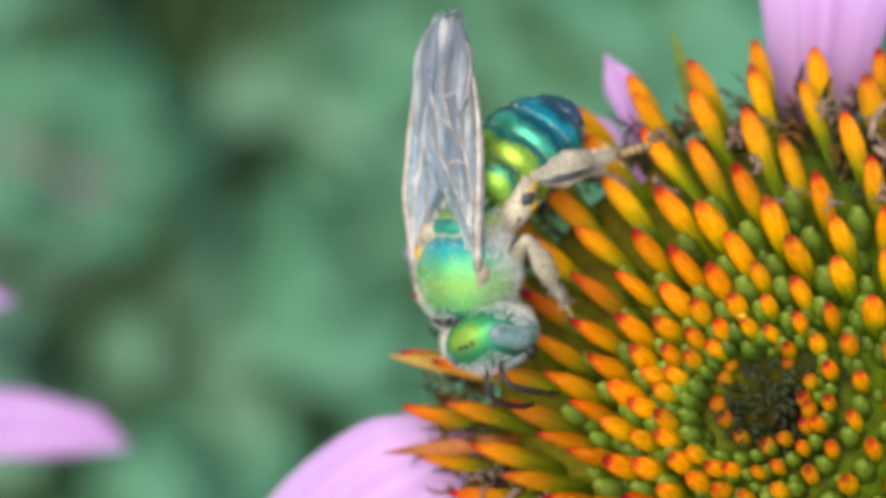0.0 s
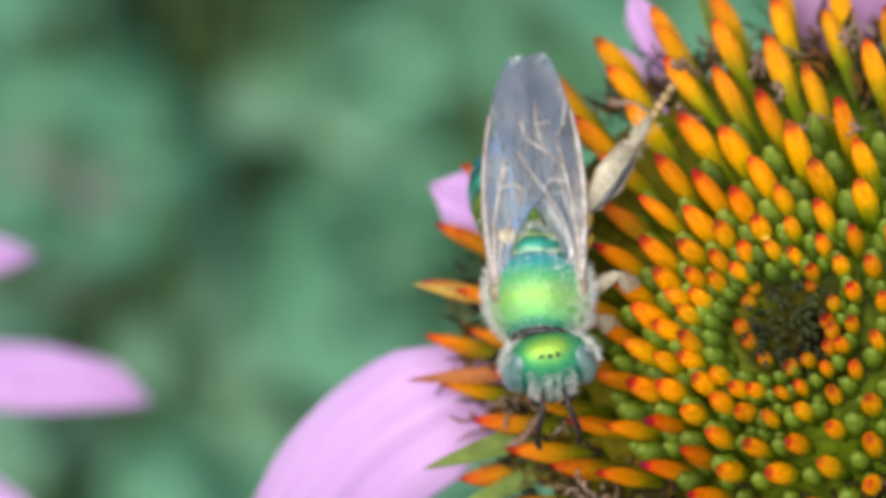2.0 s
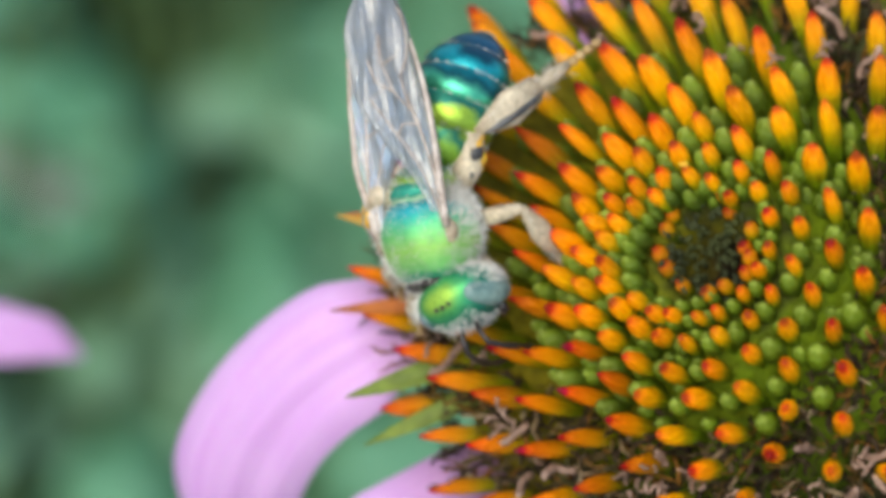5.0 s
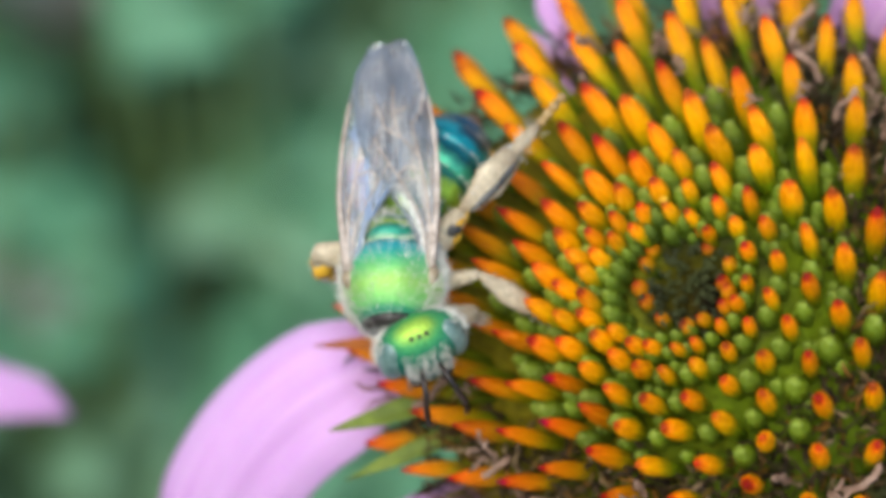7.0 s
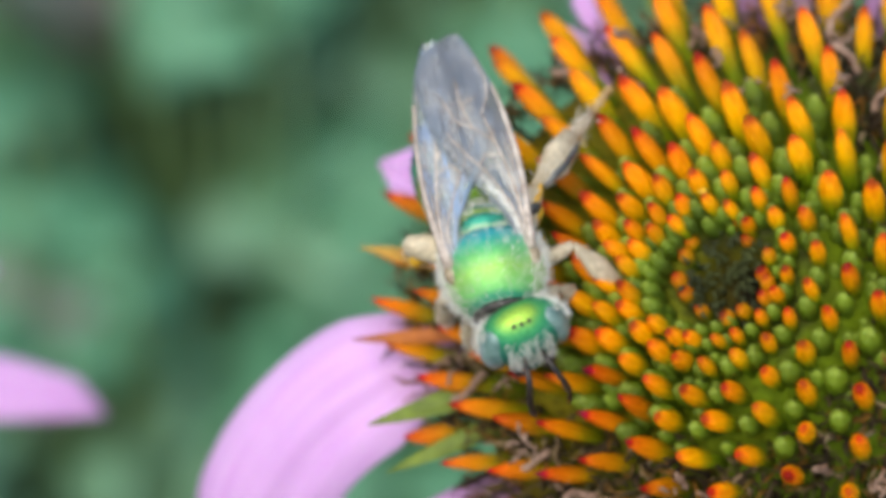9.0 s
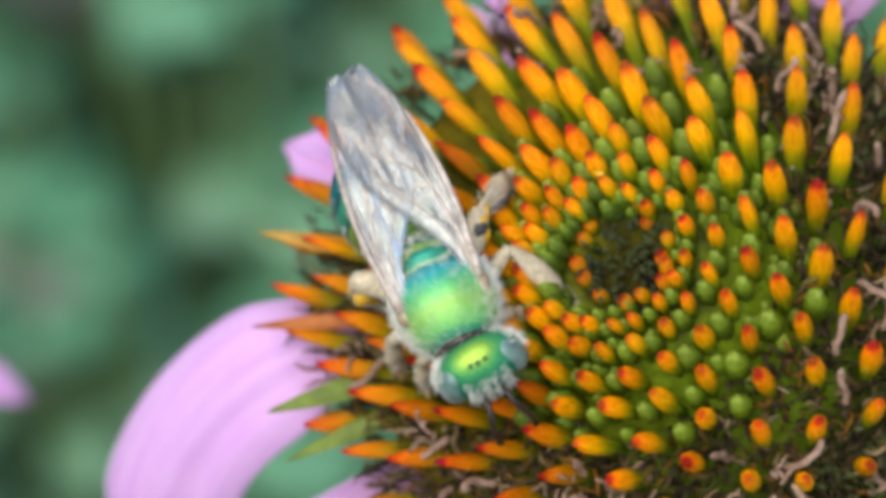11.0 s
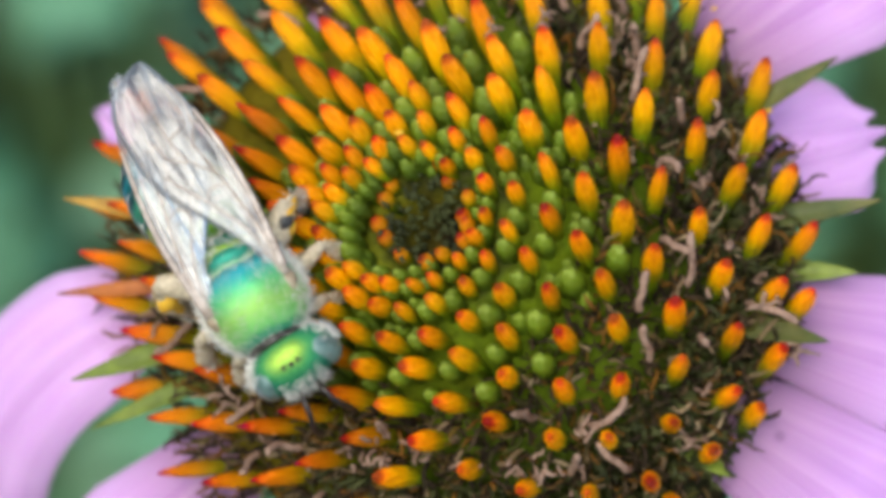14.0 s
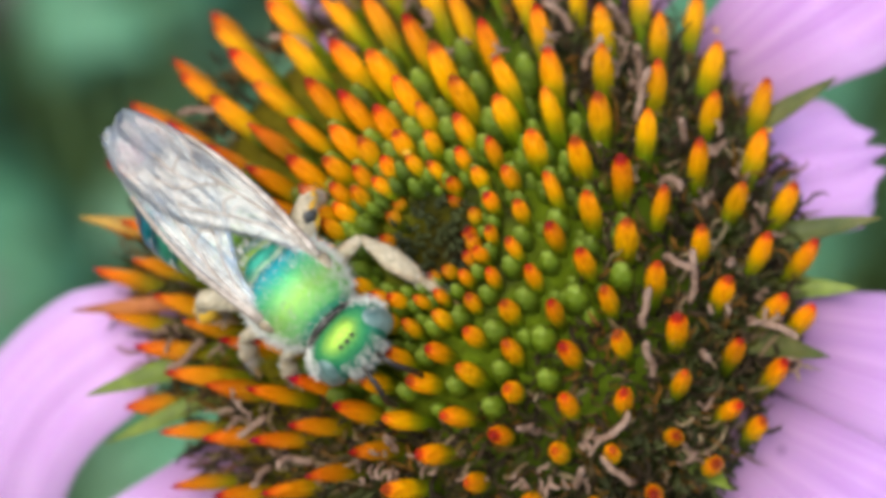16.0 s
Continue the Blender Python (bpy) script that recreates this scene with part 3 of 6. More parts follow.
for k in range(150):  # dead florets in the dimple
    th, r = rng.uniform(0, 2 * math.pi), 1.5 * math.sqrt(rng.random())
    pts = curl_points(on_cone(DIMPLE_AT[0] + r * math.cos(th), DIMPLE_AT[1] + r * math.sin(th), rng.uniform(0.6, 1.1)), (0, 0, 1), 5, rng.uniform(0.05, 0.13), 0.7, 9000 + k)
    add_tube(bm2, [p * MM for p in pts], [w * MM for w in (0.07, 0.09, 0.08, 0.06, 0.03)], 4, 0.6)
tagged(part("dead_floret_tangle", bm2, M_DISC, flower, "dark dead florets in the dimple"), kind="stuff")
tagged(part("withered_floret_tangle", bm, M_DRY, flower, "brown withered florets between the spines"), kind="stuff")

# paler crumbs of dried florets between the outer spines
bm = bmesh.new()
for k in range(44):
    th, r = radians(rng.uniform(-170, 120)), rng.uniform(6.8, 11.0)
    x, y = r * math.cos(th), r * math.sin(th)
    d = spine_way(x, y)
    start = on_cone(x, y, rng.uniform(0.8, 1.9))
    for j in range(rng.randrange(3, 7)):
        pts = curl_points(start + Vector((rng.uniform(-0.3, 0.3), rng.uniform(-0.3, 0.3), 0)), d, 6, rng.uniform(0.08, 0.17), 0.8, 12000 + 10 * k + j)
        add_tube(bm, [p * MM for p in pts], [w * MM for w in (0.05, 0.07, 0.05, 0.07, 0.05, 0.02)], 4, 0.6)
tagged(part("dried_floret_litter", bm, M_CURL, flower, "pale tan crumbs of dried florets"), kind="stuff")

# dark green chaff that fills the rim down to the rays
bm = bmesh.new()
for k in range(3600):
    th = rng.uniform(0, 2 * math.pi)
    if math.cos(th + 0.4) < -0.25:
        continue
    r = rim(th) - rng.uniform(0.0, 3.6) + 0.1 * math.cos(th + 0.4)
    out = Vector((math.cos(th), math.sin(th), 0))
    x, y = r * math.cos(th), r * math.sin(th)
    way = (out * 0.5 + spine_way(x, y) + Vector((0, 0, rng.uniform(-0.2, 0.4)))).normalized()
    pts = curl_points(on_cone(x, y, rng.uniform(2.2, 3.4)), way, 5, rng.uniform(0.10, 0.22), 0.45, 5000 + k)
    wide = rng.uniform(0.6, 1.3)
    add_tube(bm, [p * MM for p in pts], [w * wide * MM for w in (0.08, 0.09, 0.08, 0.06, 0.02)], 4, 0.6)
tagged(part("rim_chaff", bm, M_CHAFF, flower, "dark green chaff round the cone's rim"), kind="stuff")

# long dry styles that curl out over the spines
for k, (x, y, s) in enumerate(lattice_cells(7.2, 11.6, 0.5, 0.4)):
    th = math.atan2(y, x)
    if math.hypot(x, y) > rim(th) - 0.9 or rng.random() > (0.62 if -2.2 < th < 0.1 else 0.30):
        continue
    d = spine_way(x, y)
    bm = bmesh.new()
    pts = curl_points(on_cone(x, y, 1.7), (d + Vector((0, -0.25, 0))).normalized(), 10, rng.uniform(0.17, 0.24), 0.38, 900 + k)
    add_tube(bm, [p * MM for p in pts], [w * MM for w in (0.11, 0.13, 0.11, 0.13, 0.10, 0.13, 0.11, 0.13, 0.13, 0.06)], 6, 0.8)
    part("dry_style", bm, M_CURL, flower)


def leaf_blade(bm, points, widths, sides, thick, fold=0.15, uv=None, cols=6, notch=0.0, ridges=0.0, slant=0.0):
    """A blade with thickness along a line of points. sides: the across vectors. Returns nothing; writes UV (across, along)."""
    n = len(points)
    layers = []
    for top in (1, -1):
        grid = []
        for i, p in enumerate(points):
            d = (points[min(i + 1, n - 1)] - points[max(i - 1, 0)]).normalized()
            s = sides[i].normalized()
            up = s.cross(d).normalized()
            row = []
            for j in range(cols + 1):
                u = 2 * j / cols - 1
                edge = 1 - abs(u) ** 3
                q = p + s * (u * widths[i]) + up * (-fold * widths[i] * u * u + ridges * math.cos(u * 3 * math.pi) * edge * min(1, 4 * i / n) + top * thick * 0.5 * (0.25 + 0.75 * edge))
                if notch and i >= n - 3:
                    q = q + d * notch * (0.5 * math.cos(u * 3.2 * math.pi) - 0.9 * u * u) * (i - n + 4) / 3
                q = q + d * slant * u * max(0, i - n + 7) / 6
                row.append(bm.verts.new(q))
            grid.append(row)
        layers.append(grid)
    top, bottom = layers
    layer = bm.loops.layers.uv.verify()

    def face(vs, at):
        f = bm.faces.new(vs)
        for loop, (a, b) in zip(f.loops, at):
            loop[layer].uv = (a, b)

    for i in range(n - 1):
        for j in range(cols):
            at = [(j / cols, i / (n - 1)), ((j + 1) / cols, i / (n - 1)), ((j + 1) / cols, (i + 1) / (n - 1)), (j / cols, (i + 1) / (n - 1))]
            face((top[i][j], top[i][j + 1], top[i + 1][j + 1], top[i + 1][j]), at)
            face((bottom[i + 1][j], bottom[i + 1][j + 1], bottom[i][j + 1], bottom[i][j]), [at[3], at[2], at[1], at[0]])
        for j, flip in ((0, False), (cols, True)):
            vs = (top[i][j], top[i + 1][j], bottom[i + 1][j], bottom[i][j])
            face(tuple(reversed(vs)) if flip else vs, [(j / cols, i / (n - 1))] * 4)
    for i, flip in ((0, True), (n - 1, False)):
        for j in range(cols):
            vs = (top[i][j], top[i][j + 1], bottom[i][j + 1], bottom[i][j])
            face(tuple(reversed(vs)) if flip else vs, [(j / cols, i / (n - 1))] * 4)


def ray_petal(parent, azimuth, length, half, rise, droop, mat=None, base_r=9.3, base_z=None, twist=0.0, sway=0.0, fold=0.18, notch=0.7, blunt=0.55, slant=0.0, label="", name="petal"):
    """One ray of the flower. rise: its first angle above the disc's plane; droop: how far it bends down along its length; sway: sideways bend (degrees)."""
    a = radians(azimuth)
    z0 = BASE_Z + 0.4 if base_z is None else base_z
    p = Vector((base_r * math.cos(a), base_r * math.sin(a), z0))
    n, pts, sides, widths = 26, [], [], []
    for i in range(n):
        u = i / (n - 1)
        el = radians(rise - droop * u**0.8)
        az = a + radians(sway) * u
        d = Vector((math.cos(az) * math.cos(el), math.sin(az) * math.cos(el), math.sin(el)))
        s = Vector((math.sin(az), -math.cos(az), 0))
        s = Matrix.Rotation(radians(twist) * u, 3, d) @ s
        pts.append(p * MM)
        sides.append(s)
        widths.append(half * MM * min(1.0, 0.5 + 2.0 * u) * (1 - blunt * smooth01(u, 0.72, 1.04)))
        p = p + d * (length / (n - 1))
    bm = bmesh.new()
    leaf_blade(bm, pts, widths, sides, 0.22 * MM, fold, None, 18, notch * MM, 0.14 * MM, slant * MM)
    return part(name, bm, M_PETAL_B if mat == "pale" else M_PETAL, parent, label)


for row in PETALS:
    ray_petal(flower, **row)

# pointed bracts at the rim
for azimuth, r0, z0, length, half, rise, hue in BRACTS:
    a = radians(azimuth)
    el = radians(rise)
    d = Vector((math.cos(a) * math.cos(el), math.sin(a) * math.cos(el), math.sin(el)))
    p0 = Vector((r0 * math.cos(a), r0 * math.sin(a), z0))
    pts = [(p0 + d * (length * u) + Vector((0, 0, 0.5 * u * u))) * MM for u in (0, 0.2, 0.4, 0.6, 0.75, 0.88, 0.96, 1.0)]
    bm = bmesh.new()
    leaf_blade(bm, pts, [half * MM * w for w in (0.8, 1.0, 1.0, 0.85, 0.62, 0.36, 0.16, 0.03)], [Vector((math.sin(a), -math.cos(a), 0))] * 8, 0.2 * MM, -0.5, None, 6)
    part("bract", bm, {"green": M_BRACT, "yellow": M_BRACT_Y, "rusty": M_BRACT_R, "olive": M_BRACT_O}[hue], flower, hue + " narrow pointed bract")

# the stem, down to the ground
bm = bmesh.new()
inv = flower.matrix_world.inverted()
foot = inv @ Vector((0.03, 0.05, GROUND))
top = Vector((0, 0, (BASE_Z - 3.2) * MM))
mid = Vector((0, 0, -0.07))
pts = [(1 - u) ** 2 * top + 2 * u * (1 - u) * mid + u * u * foot for u in [i / 24 for i in range(25)]]
add_tube(bm, pts, [(3.0 - 0.9 * smooth01(i, 0, 3)) * MM for i in range(25)], 12)
part("stem", bm, M_STEM, flower, "rough hairy green stem")

# pollen grains caught on the cone
for th, r, up, s in ((2.05, 2.9, -0.15, 0.16), (0.4, 10.6, -0.6, 0.12), (0.75, 11.0, -0.4, 0.11)):
    bm = bmesh.new()
    add_blob(bm, (on_cone(r * math.cos(th), r * math.sin(th)) + Vector((0, 0, up))) * MM, (s * MM, s * 0.6 * MM, s * 0.6 * MM), 8, 6, None, 0.4)
    part("pollen_grain", bm, M_POLLEN, flower, "bright yellow pollen grain")


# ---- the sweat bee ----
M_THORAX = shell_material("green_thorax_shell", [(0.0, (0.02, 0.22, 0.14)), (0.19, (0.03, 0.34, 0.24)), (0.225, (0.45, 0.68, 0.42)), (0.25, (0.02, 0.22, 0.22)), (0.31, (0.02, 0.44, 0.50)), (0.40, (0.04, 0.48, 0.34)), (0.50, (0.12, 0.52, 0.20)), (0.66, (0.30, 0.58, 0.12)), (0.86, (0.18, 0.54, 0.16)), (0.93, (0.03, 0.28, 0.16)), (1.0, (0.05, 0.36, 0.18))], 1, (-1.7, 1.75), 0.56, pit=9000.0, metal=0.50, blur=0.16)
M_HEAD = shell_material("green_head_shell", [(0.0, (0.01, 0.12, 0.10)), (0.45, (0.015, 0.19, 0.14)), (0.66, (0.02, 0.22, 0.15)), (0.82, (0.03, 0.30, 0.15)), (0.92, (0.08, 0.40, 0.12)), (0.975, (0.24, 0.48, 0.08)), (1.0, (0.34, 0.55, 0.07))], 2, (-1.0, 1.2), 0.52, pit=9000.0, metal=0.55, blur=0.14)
BANDS = []
for i, (front, rear) in enumerate((((0.03, 0.14, 0.24), (0.02, 0.07, 0.11)), ((0.01, 0.38, 0.44), (0.01, 0.09, 0.13)), ((0.08, 0.52, 0.32), (0.01, 0.10, 0.12)), ((0.36, 0.56, 0.06), (0.01, 0.18, 0.14)), ((0.30, 0.54, 0.06), (0.01, 0.18, 0.12)))):
    BANDS += [(0.19 * i + 0.03, rear), (0.19 * i + 0.09, front), (0.19 * i + 0.17, tuple(0.6 * v for v in front))]
M_ABDOMEN = shell_material("blue_green_abdomen_shell", BANDS, 1, (-4.7, 0.2), 0.38)
M_EYE = simple("grey_green_eye", (0.08, 0.16, 0.15), (0.24, 0.36, 0.33), 0.3, 2500, 14000, 0.02)
M_BLACK = simple("dark_brown_horn", (0.010, 0.008, 0.008), (0.05, 0.035, 0.03), 0.35, 3000, 9000, 0.02)
M_LEG = simple("pale_straw_leg", (0.20, 0.14, 0.08), (0.78, 0.67, 0.48), 0.45, 900, 7000, 0.03, sss=0.1)
M_FOOT = simple("golden_foot", (0.26, 0.15, 0.05), (0.56, 0.38, 0.17), 0.5, 1500, 7000, 0.03)
M_LEG_D = simple("dark_leg_joint", (0.025, 0.027, 0.03), (0.11, 0.11, 0.11), 0.4, 1600, 7000, 0.03)
M_HAIR = simple("whitish_bee_hair", (0.58, 0.56, 0.50), (0.84, 0.82, 0.76), 0.6, 1500, 5000, 0.01, spec=0.3)
M_WING = wing_material()
M_VEIN = simple("brown_wing_vein", (0.32, 0.24, 0.19), (0.68, 0.59, 0.52), 0.4, 1500, 6000, 0.01)

bee = tagged(new("sweat_bee"), "metallic green sweat bee feeding on the coneflower cone", "bee")


def hairs(name, spots, parent, length, thick, back, seed, label="fine whitish hair"):
    """Many thin hairs. spots: (place mm, outward normal)."""
    r3 = random.Random(seed)
    verts, faces = [], []
    for p, nrm in spots:
        d = (Vector(nrm).normalized() + Vector((r3.uniform(-0.5, 0.5), r3.uniform(-0.5, 0.5) - back, r3.uniform(-0.5, 0.5)))).normalized()
        u = d.cross(Vector((0.3, 0.2, 1))).normalized()
        w = u.cross(d)
        ln = length * r3.uniform(0.5, 1.2)
        b = len(verts)
        for a in range(3):
            q = Vector(p) + thick * (math.cos(a * 2.094) * u + math.sin(a * 2.094) * w)
            verts.append(q * MM)
        verts.append((Vector(p) + d * ln) * MM)
        faces += [(b, b + 1, b + 3), (b + 1, b + 2, b + 3), (b + 2, b, b + 3)]
    me = bpy.data.meshes.new(name)
    me.from_pydata(verts, [], faces)
    ob = mesh_part(name, me, M_HAIR, parent, label, False)
    return tagged(ob, kind="stuff")


def shell_spots(count, centre, size, keep, seed):
    r3 = random.Random(seed)
    out = []
    while len(out) < count:
        v = Vector((r3.gauss(0, 1), r3.gauss(0, 1), r3.gauss(0, 1))).normalized()
        if keep(v):
            out.append((Vector(centre) + Vector((v.x * size[0], v.y * size[1], v.z * size[2])), Vector((v.x / size[0], v.y / size[1], v.z / size[2]))))
    return out


# thorax: scutum, scutellum and the rear slope
bm = bmesh.new()
add_blob(bm, (0, 0.25 * MM, 0), (1.58 * MM, 1.62 * MM, 1.42 * MM), 28, 18, None, 0.05)
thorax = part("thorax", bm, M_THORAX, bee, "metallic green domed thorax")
bm = bmesh.new()
add_blob(bm, (0, -1.12 * MM, 0.52 * MM), (0.80 * MM, 0.42 * MM, 0.62 * MM), 18, 12, None, 0.05)
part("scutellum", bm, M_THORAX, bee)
bm = bmesh.new()
add_blob(bm, (0, -1.25 * MM, -0.05 * MM), (1.15 * MM, 0.85 * MM, 1.0 * MM), 20, 12, None, 0.06)
part("propodeum", bm, M_ABDOMEN, bee)
bm = bmesh.new()
add_blob(bm, (0, 1.66 * MM, 0.18 * MM), (0.98 * MM, 0.28 * MM, 0.78 * MM), 18, 12)
part("neck", bm, M_BLACK, bee)
for s in (-1, 1):
    bm = bmesh.new()
    add_blob(bm, (s * 1.22 * MM, 0.25 * MM, 0.72 * MM), (0.30 * MM, 0.40 * MM, 0.22 * MM), 12, 8, None, 0.1)
    part("tegula", bm, M_LEG, bee, "pale scale at the wing root")
hairs("fuzz", shell_spots(4600, (0, 0.1, 0), (1.50, 1.62, 1.36), lambda v: v.y < 0.80 and (v.z < 0.50 or v.y < -0.78), 5), bee, 0.38, 0.020, 0.25, 6)
hairs("fuzz", shell_spots(900, (0, 0.25, 0), (1.56, 1.60, 1.40), lambda v: v.z > 0.4, 25), bee, 0.20, 0.010, 0.5, 26)
hairs("fuzz", shell_spots(700, (0, 0.25, 0), (1.56, 1.60, 1.40), lambda v: 0.78 < v.y < 0.95, 35), bee, 0.34, 0.014, -0.4, 36)
hairs("fuzz", shell_spots(420, (0, -1.3, 0), (1.15, 0.8, 1.0), lambda v: True, 15), bee, 0.35, 0.018, 0.3, 16)

# head
head = new("head", bpy.data.meshes.new("head"))
head.parent = bee
bm = bmesh.new()
add_blob(bm, (0, 0, 0), (1.42 * MM, 0.92 * MM, 1.22 * MM), 28, 18, None, 0.03)
bm.normal_update()
bm.to_mesh(head.data)
bm.free()
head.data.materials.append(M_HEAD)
head.data.polygons.foreach_set("use_smooth", [True] * len(head.data.polygons))
tagged(head, "metallic green head with large eyes")
head.matrix_local = pose(0, 2.32 * MM, -0.25 * MM, 28, 0, 0)
for s in (-1, 1):
    bm = bmesh.new()
    add_blob(bm, (s * 0.96 * MM, 0.16 * MM, 0.0 * MM), (0.48 * MM, 0.54 * MM, 0.98 * MM), 18, 14, Euler((0, radians(-10 * s), radians(14 * s))).to_matrix())
    part("eye", bm, M_EYE, head, "large grey-green compound eye")
for x, z in ((0, 0.0), (-0.24, 0.16), (0.24, 0.16)):
    bm = bmesh.new()
    add_blob(bm, (x * MM, (0.28 - 0.2 * z) * MM, (1.14 - abs(x) * 0.1) * MM), (0.085 * MM, 0.085 * MM, 0.07 * MM), 8, 6)
    part("ocellus", bm, M_BLACK, head)
bm = bmesh.new()
add_blob(bm, (0, 0.52 * MM, -0.72 * MM), (0.62 * MM, 0.42 * MM, 0.42 * MM), 14, 10, None, 0.05)
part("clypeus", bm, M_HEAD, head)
for s in (-1, 1):
    bm = bmesh.new()
    add_tube(bm, [(s * x * MM, y * MM, z * MM) for x, y, z in ((0.62, 0.5, -0.95), (0.55, 0.7, -1.25), (0.25, 0.8, -1.42))], [0.16 * MM, 0.13 * MM, 0.05 * MM], 8)
    part("mandible", bm, M_BLACK, head)
    antenna = [(0.26, 0.80, 0.10), (0.34, 1.25, 0.25), (0.42, 1.65, 0.15), (0.55, 1.85, -0.35), (0.62, 1.95, -0.95), (0.62, 1.98, -1.5), (0.55, 1.95, -1.95)]
    bm = bmesh.new()
    add_tube(bm, [(s * x * MM, y * MM, z * MM) for x, y, z in antenna], [w * MM for w in (0.07, 0.08, 0.09, 0.10, 0.11, 0.11, 0.06)], 8)
    part("antenna", bm, M_BLACK, head, "dark brown bent antenna")
bm = bmesh.new()
add_tube(bm, [(0, 0.55 * MM, -1.15 * MM), (0.05 * MM, 0.60 * MM, -1.5 * MM), (0.0, 0.50 * MM, -1.9 * MM)], [0.15 * MM, 0.11 * MM, 0.04 * MM], 8)
part("tongue", bm, M_BLACK, head, "dark probing tongue")
hairs("fuzz", shell_spots(1900, (0, 0, 0), (1.42, 0.92, 1.22), lambda v: v.z < 0.68 and (abs(v.x) < 0.50 or v.y < 0.1), 8), head, 0.26, 0.013, -0.1, 9)

# abdomen: five overlapping plates that taper to the tip
abdomen = new("abdomen")
abdomen.parent = bee
edges = [0.0, -1.05, -2.05, -3.0, -3.85, -4.6]
full = lambda y: 1.60 * math.sqrt(max(1 - ((y + 1.95) / 2.72) ** 2, 0.02))
for i in range(5):
    y0, y1 = edges[i], edges[i + 1] - 0.12
    bm = bmesh.new()
    loops = []
    for j in range(7):
        u = j / 6
        y = y0 + (y1 - y0) * u
        w = full(y) * (1.02 if j < 6 else 0.93) * (0.9 + 0.1 * min(1, 3 * u))
        z = -0.10 * (y / 2) ** 2
        loops.append([bm.verts.new((w * math.cos(a) * MM, y * MM, (z + 0.92 * w * math.sin(a)) * MM)) for a in [2 * math.pi * s / 26 for s in range(26)]])
    for a, b in zip(loops, loops[1:]):
        for s in range(26):
            bm.faces.new((a[s], a[(s + 1) % 26], b[(s + 1) % 26], b[s]))
    bm.faces.new(list(reversed(loops[0])))
    bm.faces.new(loops[-1])
    part("abdomen_plate", bm, M_ABDOMEN, abdomen, "blue-green banded shell plate")
    ring = []
    r3 = random.Random(40 + i)
    for _ in range(130):
        a = r3.uniform(0, 2 * math.pi)
        w = full(y1)
        ring.append((Vector((w * math.cos(a), y1 + 0.12, -0.10 * (y1 / 2) ** 2 + 0.92 * w * math.sin(a))), Vector((math.cos(a) * 0.5, -0.8, math.sin(a) * 0.5))))
    hairs("hair_band", ring, abdomen, 0.16, 0.011, 0.6, 60 + i, "pale band of short hair")


# wings, folded flat over the back
def wing_shape(length, width, s, u):
    """Front and rear edge offsets (mm) of a wing along u from root to tip."""
    front = 0.10 * width + 0.20 * width * math.sin(math.pi * min(u, 1.0)) * 1.0
    rear = -width * (0.07 + 0.70 * smooth01(u, 0.06, 0.62)) * math.sqrt(max(1 - max(0, (u - 0.74) / 0.262) ** 2.4, 0.0))
    front *= math.sqrt(max(1 - max(0, (u - 0.78) / 0.222) ** 2.2, 0.0))
    return front, rear


